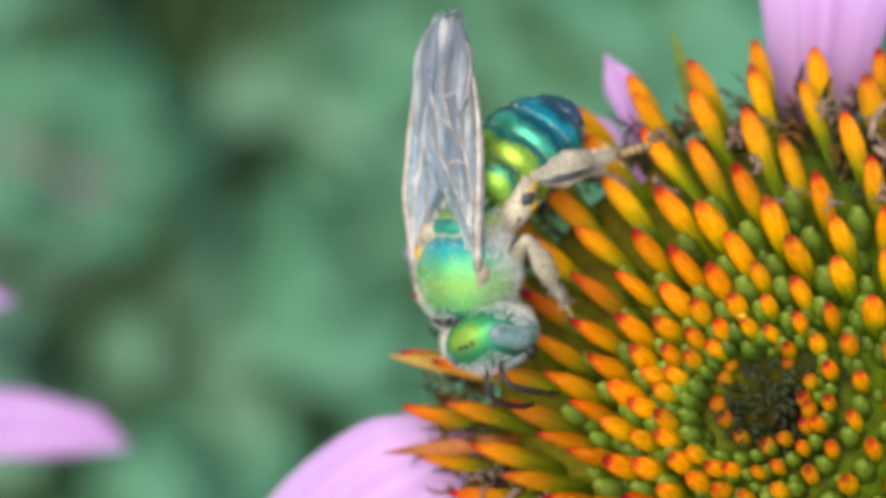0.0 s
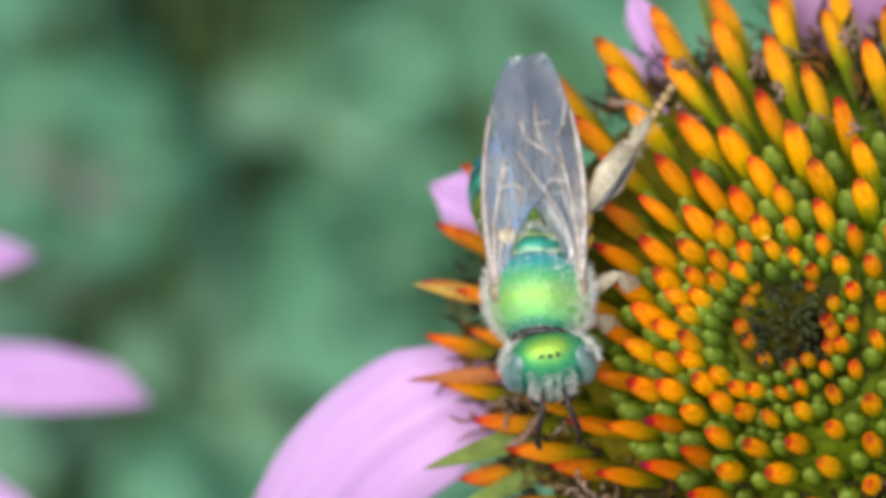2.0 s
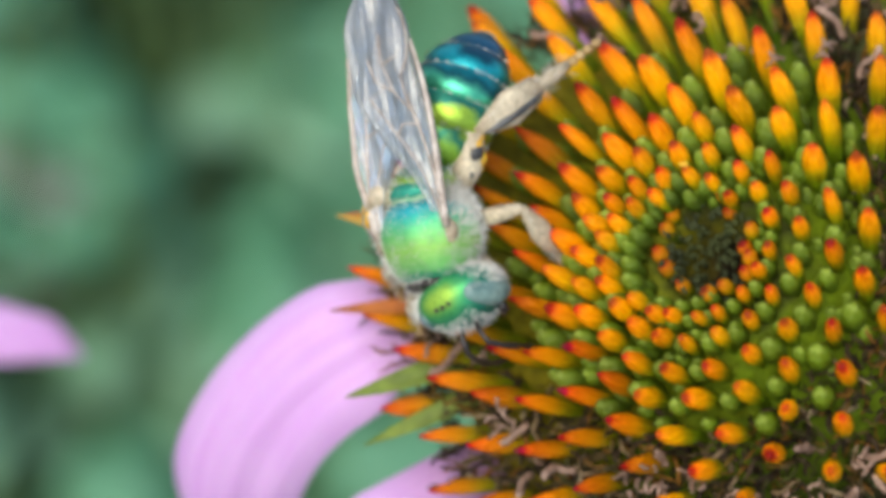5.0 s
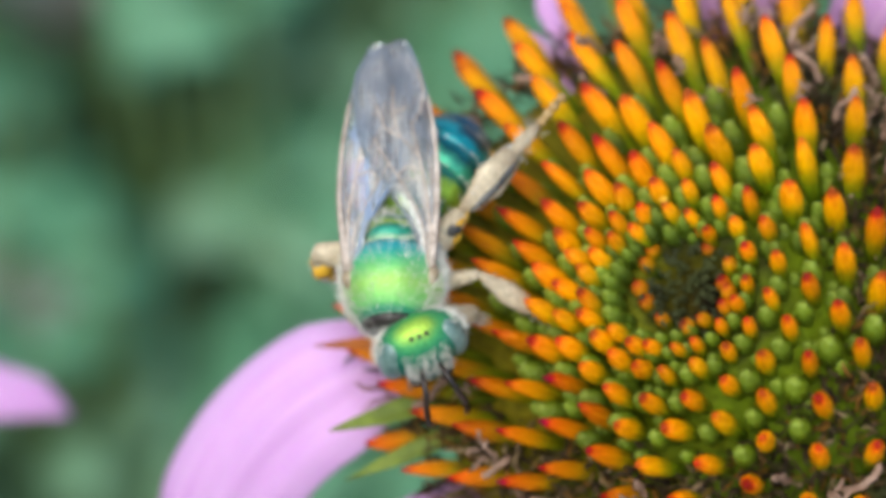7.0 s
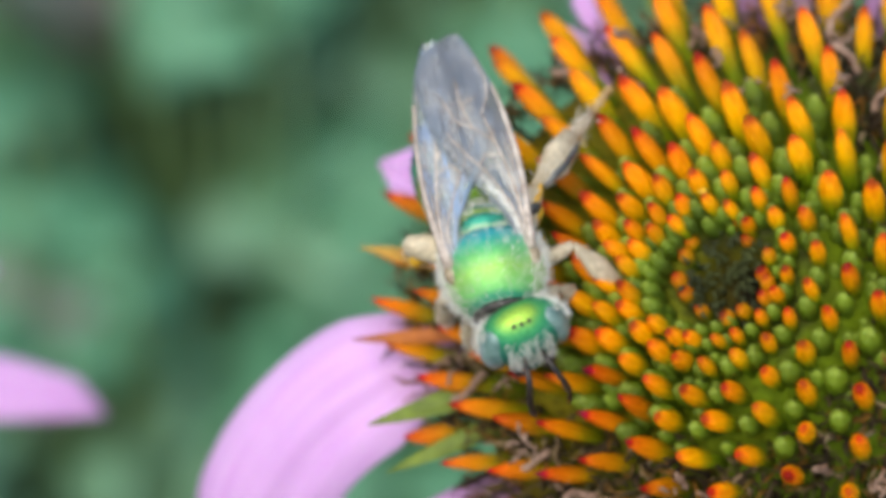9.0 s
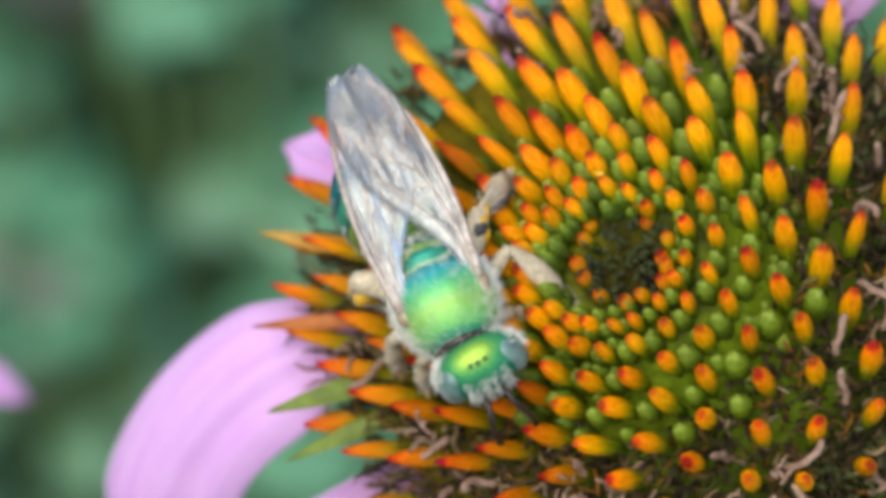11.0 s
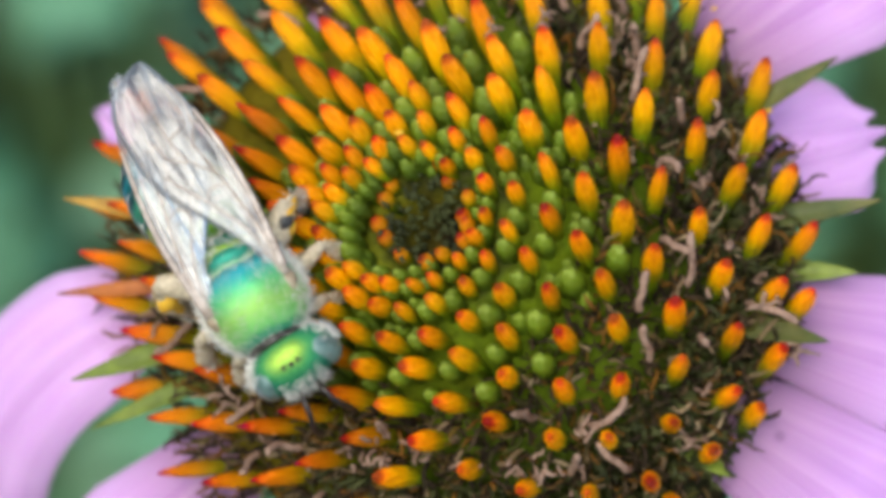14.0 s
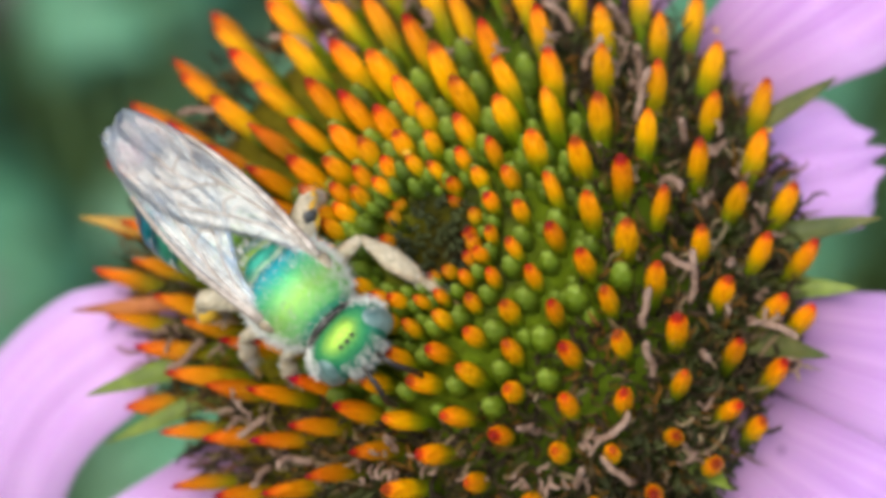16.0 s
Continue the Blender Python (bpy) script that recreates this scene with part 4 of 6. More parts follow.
def wing(name, side, root, tip, length, width, lift, label, seed):
    """side: +1 right, -1 left; root and tip in the bee's space, mm."""
    root, tip = Vector(root), Vector(tip)
    d = (tip - root).normalized()
    up = Vector((0.10 * side, 0, 1))
    out = d.cross(up).normalized()
    if out.x * side < 0:
        out = -out
    up = out.cross(d) * (1 if out.cross(d).z > 0 else -1)
    bm = bmesh.new()
    nu, nv, layers = 22, 8, []
    r3 = Vector((seed, seed * 2.0, 0))
    place = lambda u, v, top: (root + d * (length * u) + out * (wing_shape(length, width, side, u)[1] * (1 - v) * -1 * -1 + wing_shape(length, width, side, u)[0] * v)
                               + up * (lift * math.sin(math.pi * u) + 0.16 * noise.noise(Vector((u * 6, v * 3, 0)) + r3) + 0.10 * (v - 0.5) * math.sin(u * 3) + top)) * MM
    for top in (0.012, -0.012):
        layers.append([[bm.verts.new(place(i / nu, j / nv, top)) for j in range(nv + 1)] for i in range(nu + 1)])
    for g, flip in zip(layers, (False, True)):
        for i in range(nu):
            for j in range(nv):
                vs = (g[i][j], g[i][j + 1], g[i + 1][j + 1], g[i + 1][j])
                bm.faces.new(tuple(reversed(vs)) if flip else vs)
    rim = [(i, 0) for i in range(nu + 1)] + [(nu, j) for j in range(1, nv + 1)] + [(i, nv) for i in range(nu - 1, -1, -1)] + [(0, j) for j in range(nv - 1, 0, -1)]
    for (a, b), (c, e) in zip(rim, rim[1:] + rim[:1]):
        bm.faces.new((layers[0][a][b], layers[1][a][b], layers[1][c][e], layers[0][c][e]))
    ob = part(name, bm, M_WING, bee, label)
    lines = [[(u, 0.99) for u in (0.0, 0.15, 0.3, 0.45, 0.6, 0.72)], [(u, 0.78 - 0.1 * u) for u in (0.0, 0.15, 0.3, 0.45, 0.6)],
             [(0.0, 0.6), (0.2, 0.45), (0.4, 0.3), (0.55, 0.2)], [(0.38, 0.3), (0.42, 0.5), (0.40, 0.76)], [(0.45, 0.74), (0.55, 0.55), (0.66, 0.5), (0.78, 0.55)],
             [(0.6, 0.72), (0.66, 0.85), (0.75, 0.95), (0.86, 0.95)], [(0.55, 0.55), (0.60, 0.36), (0.70, 0.30)], [(0.66, 0.5), (0.68, 0.72)]]
    for line in lines:
        bm = bmesh.new()
        fine = []
        for (a, b), (c, e) in zip(line, line[1:]):
            fine += [(a + (c - a) * q / 3, b + (e - b) * q / 3) for q in range(3)]
        fine.append(line[-1])
        add_tube(bm, [place(a, b, 0.015) for a, b in fine], [(0.13 * (1 - 0.6 * q / len(fine)) if line is lines[0] else 0.07 * (1 - 0.6 * q / len(fine)) if line is lines[1] else 0.032) * MM for q in range(len(fine))], 6)
        part("vein", bm, M_VEIN, ob)
    return ob


wing("forewing", -1, (-1.08, 0.15, 0.95), (-0.58, -7.2, 1.05), 7.9, 2.30, 0.25, "smoky folded forewing with brown veins", 1.3)
wing("forewing", 1, (1.08, 0.15, 0.95), (0.52, -7.2, 0.92), 7.9, 2.30, 0.15, "smoky folded forewing with brown veins", 4.7)
wing("hindwing", -1, (-0.95, -0.5, 0.80), (-0.55, -5.8, 0.72), 5.8, 2.0, 0.1, "clear folded hindwing", 7.9)
wing("hindwing", 1, (0.95, -0.5, 0.80), (0.55, -5.8, 0.62), 5.8, 2.0, 0.1, "clear folded hindwing", 9.4)


# legs: a thigh that turns at the hip, and a shin with its foot that turns at the knee
def leg(l1, l2, stout, pollen, marks, seed, label):
    bm = bmesh.new()
    add_tube(bm, [(0, y * l1 * MM, z * stout * MM) for y, z in ((-0.05, 0), (0.15, 0.03), (0.45, 0.08), (0.8, 0.04), (1.0, 0.0))], [w * stout * MM for w in (0.16, 0.27, 0.33, 0.25, 0.17)], 10, 0.75)
    thigh = part("leg", bm, M_LEG, bee, label)
    bm = bmesh.new()
    pts = ((0, 0), (0.08, 0.05), (0.26, 0.07), (0.46, 0.04), (0.52, 0.0), (0.60, 0.0), (0.74, 0.02))
    add_tube(bm, [(0, y * l2 * MM, z * MM) for y, z in pts], [w * stout * MM for w in (0.12, 0.20, 0.40, 0.30, 0.13, 0.18, 0.10)], 12, 0.52)
    shin = part("shin", bm, M_LEG, thigh, "pale hairy shin")
    bm = bmesh.new()
    y = 0.74
    for i in range(4):
        add_tube(bm, [(0, (y + 0.065 * i) * l2 * MM, 0), (0, (y + 0.03 + 0.065 * i) * l2 * MM, 0.02 * MM), (0, (y + 0.06 + 0.065 * i) * l2 * MM, 0)], [0.07 * stout * MM, 0.11 * stout * MM, 0.07 * stout * MM], 7)
    ob = part("foot", bm, M_FOOT, thigh, "golden jointed foot")
    r3 = random.Random(seed)
    spots = []
    for _ in range(150):
        a, u = r3.uniform(0, 6.283), r3.uniform(0.05, 0.74)
        spots.append((Vector((0.20 * stout * math.cos(a), u * l2, 0.15 * stout * math.sin(a))), Vector((math.cos(a), 0.4, math.sin(a)))))
    fz = hairs("fuzz", spots, thigh, 0.20 * stout, 0.011, -0.3, seed)
    bits = [shin, ob, fz]
    bm = bmesh.new()
    add_blob(bm, (0, 0.5 * l1 * MM, -0.22 * stout * MM), (0.20 * stout * MM, 0.36 * l1 * MM, 0.12 * stout * MM), 10, 8, None, 0.35, seed)
    part("joint_patch", bm, M_LEG_D, thigh, "dark patch on the thigh")
    if marks:
        for y, w in ((0.42, 0.11), (0.72, 0.14)):
            bm = bmesh.new()
            add_blob(bm, (0.05 * MM, y * l1 * MM, 0.235 * stout * MM), (w * stout * MM, 0.13 * l1 * MM, 0.08 * stout * MM), 10, 8, None, 0.4, seed + y)
            part("dark_spot", bm, M_LEG_D, thigh, "dark spot on the leg")
        bm = bmesh.new()
        add_tube(bm, [(0.10 * stout * MM, y * l2 * MM, z * stout * MM) for y, z in ((0.04, 0.07), (0.16, 0.15), (0.28, 0.19), (0.40, 0.17), (0.50, 0.10))], [w * stout * MM for w in (0.04, 0.10, 0.10, 0.08, 0.03)], 8)
        bits.append(part("shin_stripe", bm, M_LEG_D, thigh, "dark stripe along the shin"))
    if pollen == "shin":
        bm = bmesh.new()
        add_blob(bm, (0.0, 0.27 * l2 * MM, 0.06 * MM), (0.52 * MM, 0.20 * l2 * MM, 0.36 * MM), 16, 12, None, 0.45, seed)
        bits.append(part("pollen_load", bm, M_POLLEN, thigh, "yellow pollen packed on the shin"))
    elif pollen:
        bm = bmesh.new()
        add_blob(bm, (0.16 * MM, 0.55 * l1 * MM, 0.12 * MM), (0.34 * MM, 0.44 * l1 * MM, 0.24 * MM), 14, 10, None, 0.6, seed)
        part("pollen_load", bm, M_POLLEN, thigh, "yellow pollen packed on the leg")
    return thigh, bits


# ---- neighbouring coneflower whose rays reach in at the side ----
neighbour = tagged(new("neighbour_coneflower"), "second lilac coneflower with drooping rays beside the first", "flower")
neighbour.matrix_world = NEIGHBOUR
bm = bmesh.new()
add_blob(bm, (0, 0, -1.0 * MM), (9 * MM, 9 * MM, 7 * MM), 32, 18, None, 0.08)
part("cone", bm, M_DISC, neighbour, "dark spiny cone")
for row in FAR_PETALS:
    ray_petal(neighbour, **row)
bm = bmesh.new()
inv = neighbour.matrix_world.inverted()
foot = inv @ Vector((-0.10, 0.08, GROUND))
top = Vector((0, 0, -6 * MM))
mid = Vector((0, 0, -0.08))
pts = [(1 - u) ** 2 * top + 2 * u * (1 - u) * mid + u * u * foot for u in [i / 20 for i in range(21)]]
add_tube(bm, pts, [2.2 * MM] * 21, 10)
part("stem", bm, M_STEM, neighbour)

# ---- ground and garden foliage far behind ----
bm = bmesh.new()
N = 60
grid = []
for i in range(N + 1):
    row = []
    for j in range(N + 1):
        x, y = ((2 * v / N - 1) for v in (i, j))
        x, y = (math.copysign(abs(v) ** 4, v) * 400 + v * 0.8 for v in (x, y))
        row.append(bm.verts.new((x, y, GROUND + 0.02 * noise.noise(Vector((x * 9, y * 9, 0))))))
    grid.append(row)
for i in range(N):
    for j in range(N):
        bm.faces.new((grid[i][j], grid[i + 1][j], grid[i + 1][j + 1], grid[i][j + 1]))
ground = part("ground", bm, M_SOIL, None)
tagged(ground, "dark shaded garden soil", "ground", kind="structure")


def near(spots, a, b):
    return any((a - x) ** 2 + (b - y) ** 2 < r * r for x, y, r in spots)


PLANTS = {"leaf": ("leafy_plant", "soft green broad-leaved garden plant behind the flowers"),
          "pale": ("pale_plant", "pale grey-green garden plant behind the flowers"),
          "deep": ("shaded_plant", "garden plant behind the flowers with shade painted into its leaves"),
          "dull": ("dry_plant", "dull beige dried garden plant behind the flowers")}


def garden_plant(kind, i, j, off, seed, count=62, small=0.009, large=0.019):
    """Broad leaves on stalks that rise from the ground to one spot of the bank."""
    r3 = random.Random(seed)
    centre = BANK + BANK_ACROSS * i + BANK_DOWN * j + BANK_OFF * off
    plant = tagged(new(PLANTS[kind][0]), PLANTS[kind][1], "plant", group="garden plants behind the flowers")
    plant.location = (centre.x, centre.y, GROUND)
    bm, bm2 = bmesh.new(), bmesh.new()
    for _ in range(count):
        reach = 0.62 if large < 0.02 else 1.5
        a, b = r3.uniform(-reach, reach), r3.uniform(-reach, reach)
        c = BANK_ACROSS * a + BANK_DOWN * b + BANK_OFF * r3.uniform(-0.035, 0.03)
        c.z += centre.z - GROUND
        az = r3.uniform(0, 2 * math.pi)
        el = r3.uniform(-0.1, 0.4)
        d = Vector((math.cos(az) * math.cos(el), math.sin(az) * math.cos(el), math.sin(el)))
        ln = r3.uniform(small, large)
        s = d.cross(Vector((r3.uniform(-0.3, 0.3), r3.uniform(-0.8, -0.1), 1))).normalized()
        for shrink in (1.0, 0.6, 0.4):  # leaves stay small beside a gap
            size = ln * shrink
            pts = [c + d * (size * (u - 0.5)) + Vector((0, 0, -0.3 * size * u * u)) for u in (0, 0.15, 0.35, 0.55, 0.75, 0.9, 1.0)]
            spots = [p + plant.location - BANK for p in (pts[0], pts[3], pts[5])]
            free = not any(near(GAPS, q.dot(BANK_ACROSS) / BANK_ACROSS.length_squared, q.dot(BANK_DOWN) / BANK_DOWN.length_squared) for q in spots)
            if free:
                break
        if not free:
            continue
        leaf_blade(bm, pts, [size * 0.36 * w for w in (0.12, 0.6, 1.0, 0.95, 0.65, 0.3, 0.03)], [s] * 7, 0.0006, 0.15, None, 2)
        base = Vector((c.x * 0.4, c.y * 0.4, 0))
        add_tube(bm2, [base, (base + pts[0]) * 0.5 + Vector((0, 0, 0.02)), pts[0]], [0.0016, 0.0013, 0.0008], 5)
    if not bm.verts:
        bpy.data.objects.remove(plant)
        return
    tagged(part("leaf_mass", bm, {"leaf": M_LEAF, "pale": M_LEAF_PALE, "deep": M_LEAF_SHADE, "dull": M_LEAF_DULL}[kind], plant), kind="stuff")
    tagged(part("stalk_tangle", bm2, M_STEM, plant), kind="stuff")


rng = random.Random(12)
for col in range(-6, 7):
    for line in range(-5, 7):
        i, j = col + rng.uniform(-0.35, 0.35), line + rng.uniform(-0.35, 0.35)
        off = rng.uniform(-0.02, 0.04)
        garden_plant("deep" if near(SHADY, i, j) else "dull" if near(DULL, i, j) else "pale" if near(PALE, i, j) else "leaf", i, j, off, 100 * col + line + 7)

# lower plants that close the bank behind them
for col in range(-6, 7, 2):
    for line in range(-5, 7, 2):
        garden_plant("leaf", col + rng.uniform(0, 1), line + rng.uniform(0, 1), rng.uniform(0.05, 0.08), 3000 + 100 * col + line, 60, 0.02, 0.034)

# a few more where the bank would be thin
for k, (i, j, kind) in enumerate(((-3.4, -0.1, "dull"), (-3.1, 0.25, "leaf"), (-3.6, 0.4, "dull"), (-3.9, -0.6, "leaf"), (-3.4, -0.75, "leaf"), (-2.9, 0.1, "leaf"), (-4.1, 0.0, "leaf"), (-3.2, -0.4, "leaf"))):
    garden_plant(kind, i, j, -0.01, 7000 + k)

# a pale leaning stalk in the distance, which reaches on down to the ground
bm = bmesh.new()
p0, p1 = STALK
p2 = p1 + (p1 - p0) * 0.5 + BANK_OFF * 0.09
p2.z = GROUND
pts = [p0.lerp(p1, i / 10) for i in range(11)] + [p1.lerp(p2, i / 6) for i in range(1, 7)]
add_tube(bm, pts, [0.0044 + 0.0001 * i for i in range(17)], 8)
stalk = tagged(new("dry_stalk"), "pale dry plant stalk leaning behind the flower", "plant stalk")
part("stem", bm, M_STRAW, stalk)
for u, side in ((0.35, 1), (0.7, -1)):
    at = p0.lerp(p1, u)
    bm = bmesh.new()
    tip = at + Vector((0.02 * side, 0.0, 0.016))
    leaf_blade(bm, [at.lerp(tip, v) for v in (0, 0.25, 0.5, 0.75, 1)], [0.003, 0.005, 0.005, 0.003, 0.0005], [Vector((0, 1, 0.3))] * 5, 0.0005, 0.1, None, 4)
    part("dry_leaf", bm, M_STRAW, stalk)


LEGS = {}
LEGS["hind_left"] = leg(1.95, 5.10, 1.55, "thigh", True, 63, "pale straw hind leg dusted with yellow pollen")
LEGS["mid_left"] = leg(1.80, 4.40, 0.95, "", False, 56, "slender pale leg")
LEGS["front_left"] = leg(1.20, 2.20, 0.85, "", False, 70, "slender pale leg")
LEGS["hind_right"] = leg(1.95, 3.60, 1.55, "shin", False, 70, "pale straw hind leg dusted with yellow pollen")
LEGS["mid_right"] = leg(1.50, 2.80, 0.95, "", False, 63, "slender pale leg")
LEGS["front_right"] = leg(1.20, 2.10, 0.85, "", False, 77, "slender pale leg")


# ---- what moves ----
def motions():
    walk(bee, [
        (0, pose(-0.011304, 0.000992, 0.008619, -46.374, 30.370, 150.871)),
        (0.5, pose(-0.011272, 0.000930, 0.008890, -8.759, 22.871, 174.782)),
        (1, pose(-0.011212, -0.000476, 0.007753, -19.559, 8.737, 174.068)),
        (1.5, pose(-0.010791, -0.000525, 0.007994, -17.160, -3.104, 177.137)),
        (2, pose(-0.009892, -0.001634, 0.006883, -15.660, 2.431, -178.529)),
        (2.5, pose(-0.010996, -0.001716, 0.006780, -27.981, 10.858, 164.544)),
        (3, pose(-0.010329, -0.001774, 0.006685, -48.570, 35.756, 162.914)),
        (3.5, pose(-0.010529, -0.001707, 0.006764, -46.761, 32.455, 161.885)),
        (3.7, pose(-0.010509, -0.001714, 0.006760, -46.415, 32.751, 161.955)),
        (5.8, pose(-0.010868, -0.002176, 0.006763, -44.191, 31.560, 165.414)),
        (6, pose(-0.010849, -0.001976, 0.007008, -40.187, 29.613, 169.294)),
        (6.5, pose(-0.010219, -0.002076, 0.007007, -27.336, 19.720, -176.862)),
        (7, pose(-0.011378, -0.002586, 0.006602, -21.673, 6.494, 178.722)),
        (7.5, pose(-0.010396, -0.002674, 0.006670, -22.561, 8.322, -173.598)),
        (8, pose(-0.010410, -0.002961, 0.006576, -21.858, 14.012, -173.883)),
        (8.5, pose(-0.009755, -0.002937, 0.006786, -34.241, 17.485, -173.258)),
        (9, pose(-0.009529, -0.002864, 0.007025, -19.314, 10.920, -171.142)),
        (9.5, pose(-0.009309, -0.002900, 0.007065, -13.903, 13.842, -165.588)),
        (10, pose(-0.008331, -0.003577, 0.006474, -17.211, 15.602, -164.062)),
        (10.2, pose(-0.008208, -0.003647, 0.006451, -18.021, 16.720, -163.275)),
        (12.3, pose(-0.007202, -0.004700, 0.005758, -41.841, 21.776, -165.751)),
        (12.5, pose(-0.007210, -0.004613, 0.005849, -44.262, 23.375, -165.912)),
        (13, pose(-0.007338, -0.004525, 0.005940, -43.198, 24.249, -166.737)),
        (13.5, pose(-0.007118, -0.004748, 0.005718, -38.957, 24.108, -163.787)),
        (14, pose(-0.007453, -0.004891, 0.005576, -29.453, 22.101, -160.088)),
        (14.5, pose(-0.006857, -0.005064, 0.005401, -24.129, 27.913, -148.559)),
        (15, pose(-0.007588, -0.004221, 0.006243, -24.589, 26.869, -151.088)),
        (15.5, pose(-0.007180, -0.004353, 0.006111, -22.766, 27.452, -149.725)),
        (16, pose(-0.006481, -0.004438, 0.006025, -18.729, 31.433, -143.100)),
    ])
    walk(abdomen, [
        (0, pose(0, -0.00195, -0.00045, 38.0, 0, -17.0)),
        (0.5, pose(0, -0.00195, -0.00045, 10.0, 0, -20.0)),
        (1, pose(0, -0.00195, -0.00045, 22.0, 0, 0.0)),
        (1.5, pose(0, -0.00195, -0.00045, 18.0, 0, 10.0)),
        (2, pose(0, -0.00195, -0.00045, 18.0, 0, 12.0)),
        (2.5, pose(0, -0.00195, -0.00045, 18.0, 0, -4.0)),
        (3, pose(0, -0.00195, -0.00045, 22.0, 0, -20.0)),
        (3.5, pose(0, -0.00195, -0.00045, 22.0, 0, -20.0)),
        (3.7, pose(0, -0.00195, -0.00045, 22.0, 0, -20.0)),
        (5.8, pose(0, -0.00195, -0.00045, 20.0, 0, -22.0)),
        (6.5, pose(0, -0.00195, -0.00045, 6.0, 0, -30.0)),
        (7, pose(0, -0.00195, -0.00045, 4.0, 0, -32.0)),
        (7.5, pose(0, -0.00195, -0.00045, 4.0, 0, -32.0)),
        (8, pose(0, -0.00195, -0.00045, 4.0, 0, -30.0)),
        (8.5, pose(0, -0.00195, -0.00045, 10.0, 0, -12.0)),
        (9, pose(0, -0.00195, -0.00045, 16.0, 0, 8.0)),
        (9.5, pose(0, -0.00195, -0.00045, 16.0, 0, 12.0)),
        (10.2, pose(0, -0.00195, -0.00045, 16.0, 0, 16.0)),
        (12.5, pose(0, -0.00195, -0.00045, 14.0, 0, 14.0)),
        (14, pose(0, -0.00195, -0.00045, 9.0, 0, 14.0)),
        (16, pose(0, -0.00195, -0.00045, 7.0, 0, 14.0)),
    ])
    walk(head, [
        (0, pose(-0.000811, 0.002174, -0.00015, 0.0, 0, 20.5)),
        (0.5, pose(-0.000673, 0.002220, -0.00015, 0.0, 0, 16.9)),
        (1, pose(-0.000483, 0.002269, -0.00015, 0.0, 0, 12.0)),
        (1.5, pose(-0.000478, 0.002270, -0.00015, 0.0, 0, 11.9)),
        (2, pose(-0.000206, 0.002311, -0.00015, 0.0, 0, 5.1)),
        (2.5, pose(-0.000936, 0.002123, -0.00015, 0.0, 0, 23.8)),
        (3, pose(-0.000560, 0.002251, -0.00015, 0.0, 0, 14.0)),
        (3.5, pose(-0.000596, 0.002242, -0.00015, 0.0, 0, 14.9)),
        (3.7, pose(-0.000623, 0.002235, -0.00015, 0.0, 0, 15.6)),
        (5.8, pose(-0.000633, 0.002232, -0.00015, 0.0, 0, 15.8)),
        (6, pose(-0.000644, 0.002229, -0.00015, 0.0, 0, 16.1)),
        (6.5, pose(-0.000200, 0.002311, -0.00015, 0.0, 0, 5.0)),
        (7, pose(-0.000809, 0.002174, -0.00015, 0.0, 0, 20.4)),
        (7.5, pose(-0.000381, 0.002288, -0.00015, 0.0, 0, 9.5)),
        (8, pose(-0.000664, 0.002223, -0.00015, 0.0, 0, 16.6)),
        (8.5, pose(-0.000657, 0.002225, -0.00015, 0.0, 0, 16.4)),
        (9, pose(-0.000411, 0.002283, -0.00015, 0.0, 0, 10.2)),
        (9.5, pose(-0.000421, 0.002282, -0.00015, 0.0, 0, 10.5)),
        (10, pose(-0.000228, 0.002309, -0.00015, 0.0, 0, 5.6)),
        (10.2, pose(-0.000162, 0.002314, -0.00015, 0.0, 0, 4.0)),
        (12.3, pose(-0.000205, 0.002311, -0.00015, 0.0, 0, 5.1)),
        (12.5, pose(-0.000168, 0.002314, -0.00015, 0.0, 0, 4.2)),
        (13, pose(-0.000170, 0.002314, -0.00015, 0.0, 0, 4.2)),
        (13.5, pose(-0.000177, 0.002313, -0.00015, 0.0, 0, 4.4)),
        (14, pose(-0.000125, 0.002317, -0.00015, 0.0, 0, 3.1)),
        (14.5, pose(0.000021, 0.002320, -0.00015, 0.0, 0, -0.5)),
        (15, pose(0.000195, 0.002312, -0.00015, 0.0, 0, -4.8)),
        (15.5, pose(-0.000087, 0.002318, -0.00015, 0.0, 0, 2.1)),
        (16, pose(-0.000008, 0.002320, -0.00015, 0.0, 0, 0.2)),
    ])
    thigh, below = LEGS["hind_left"]
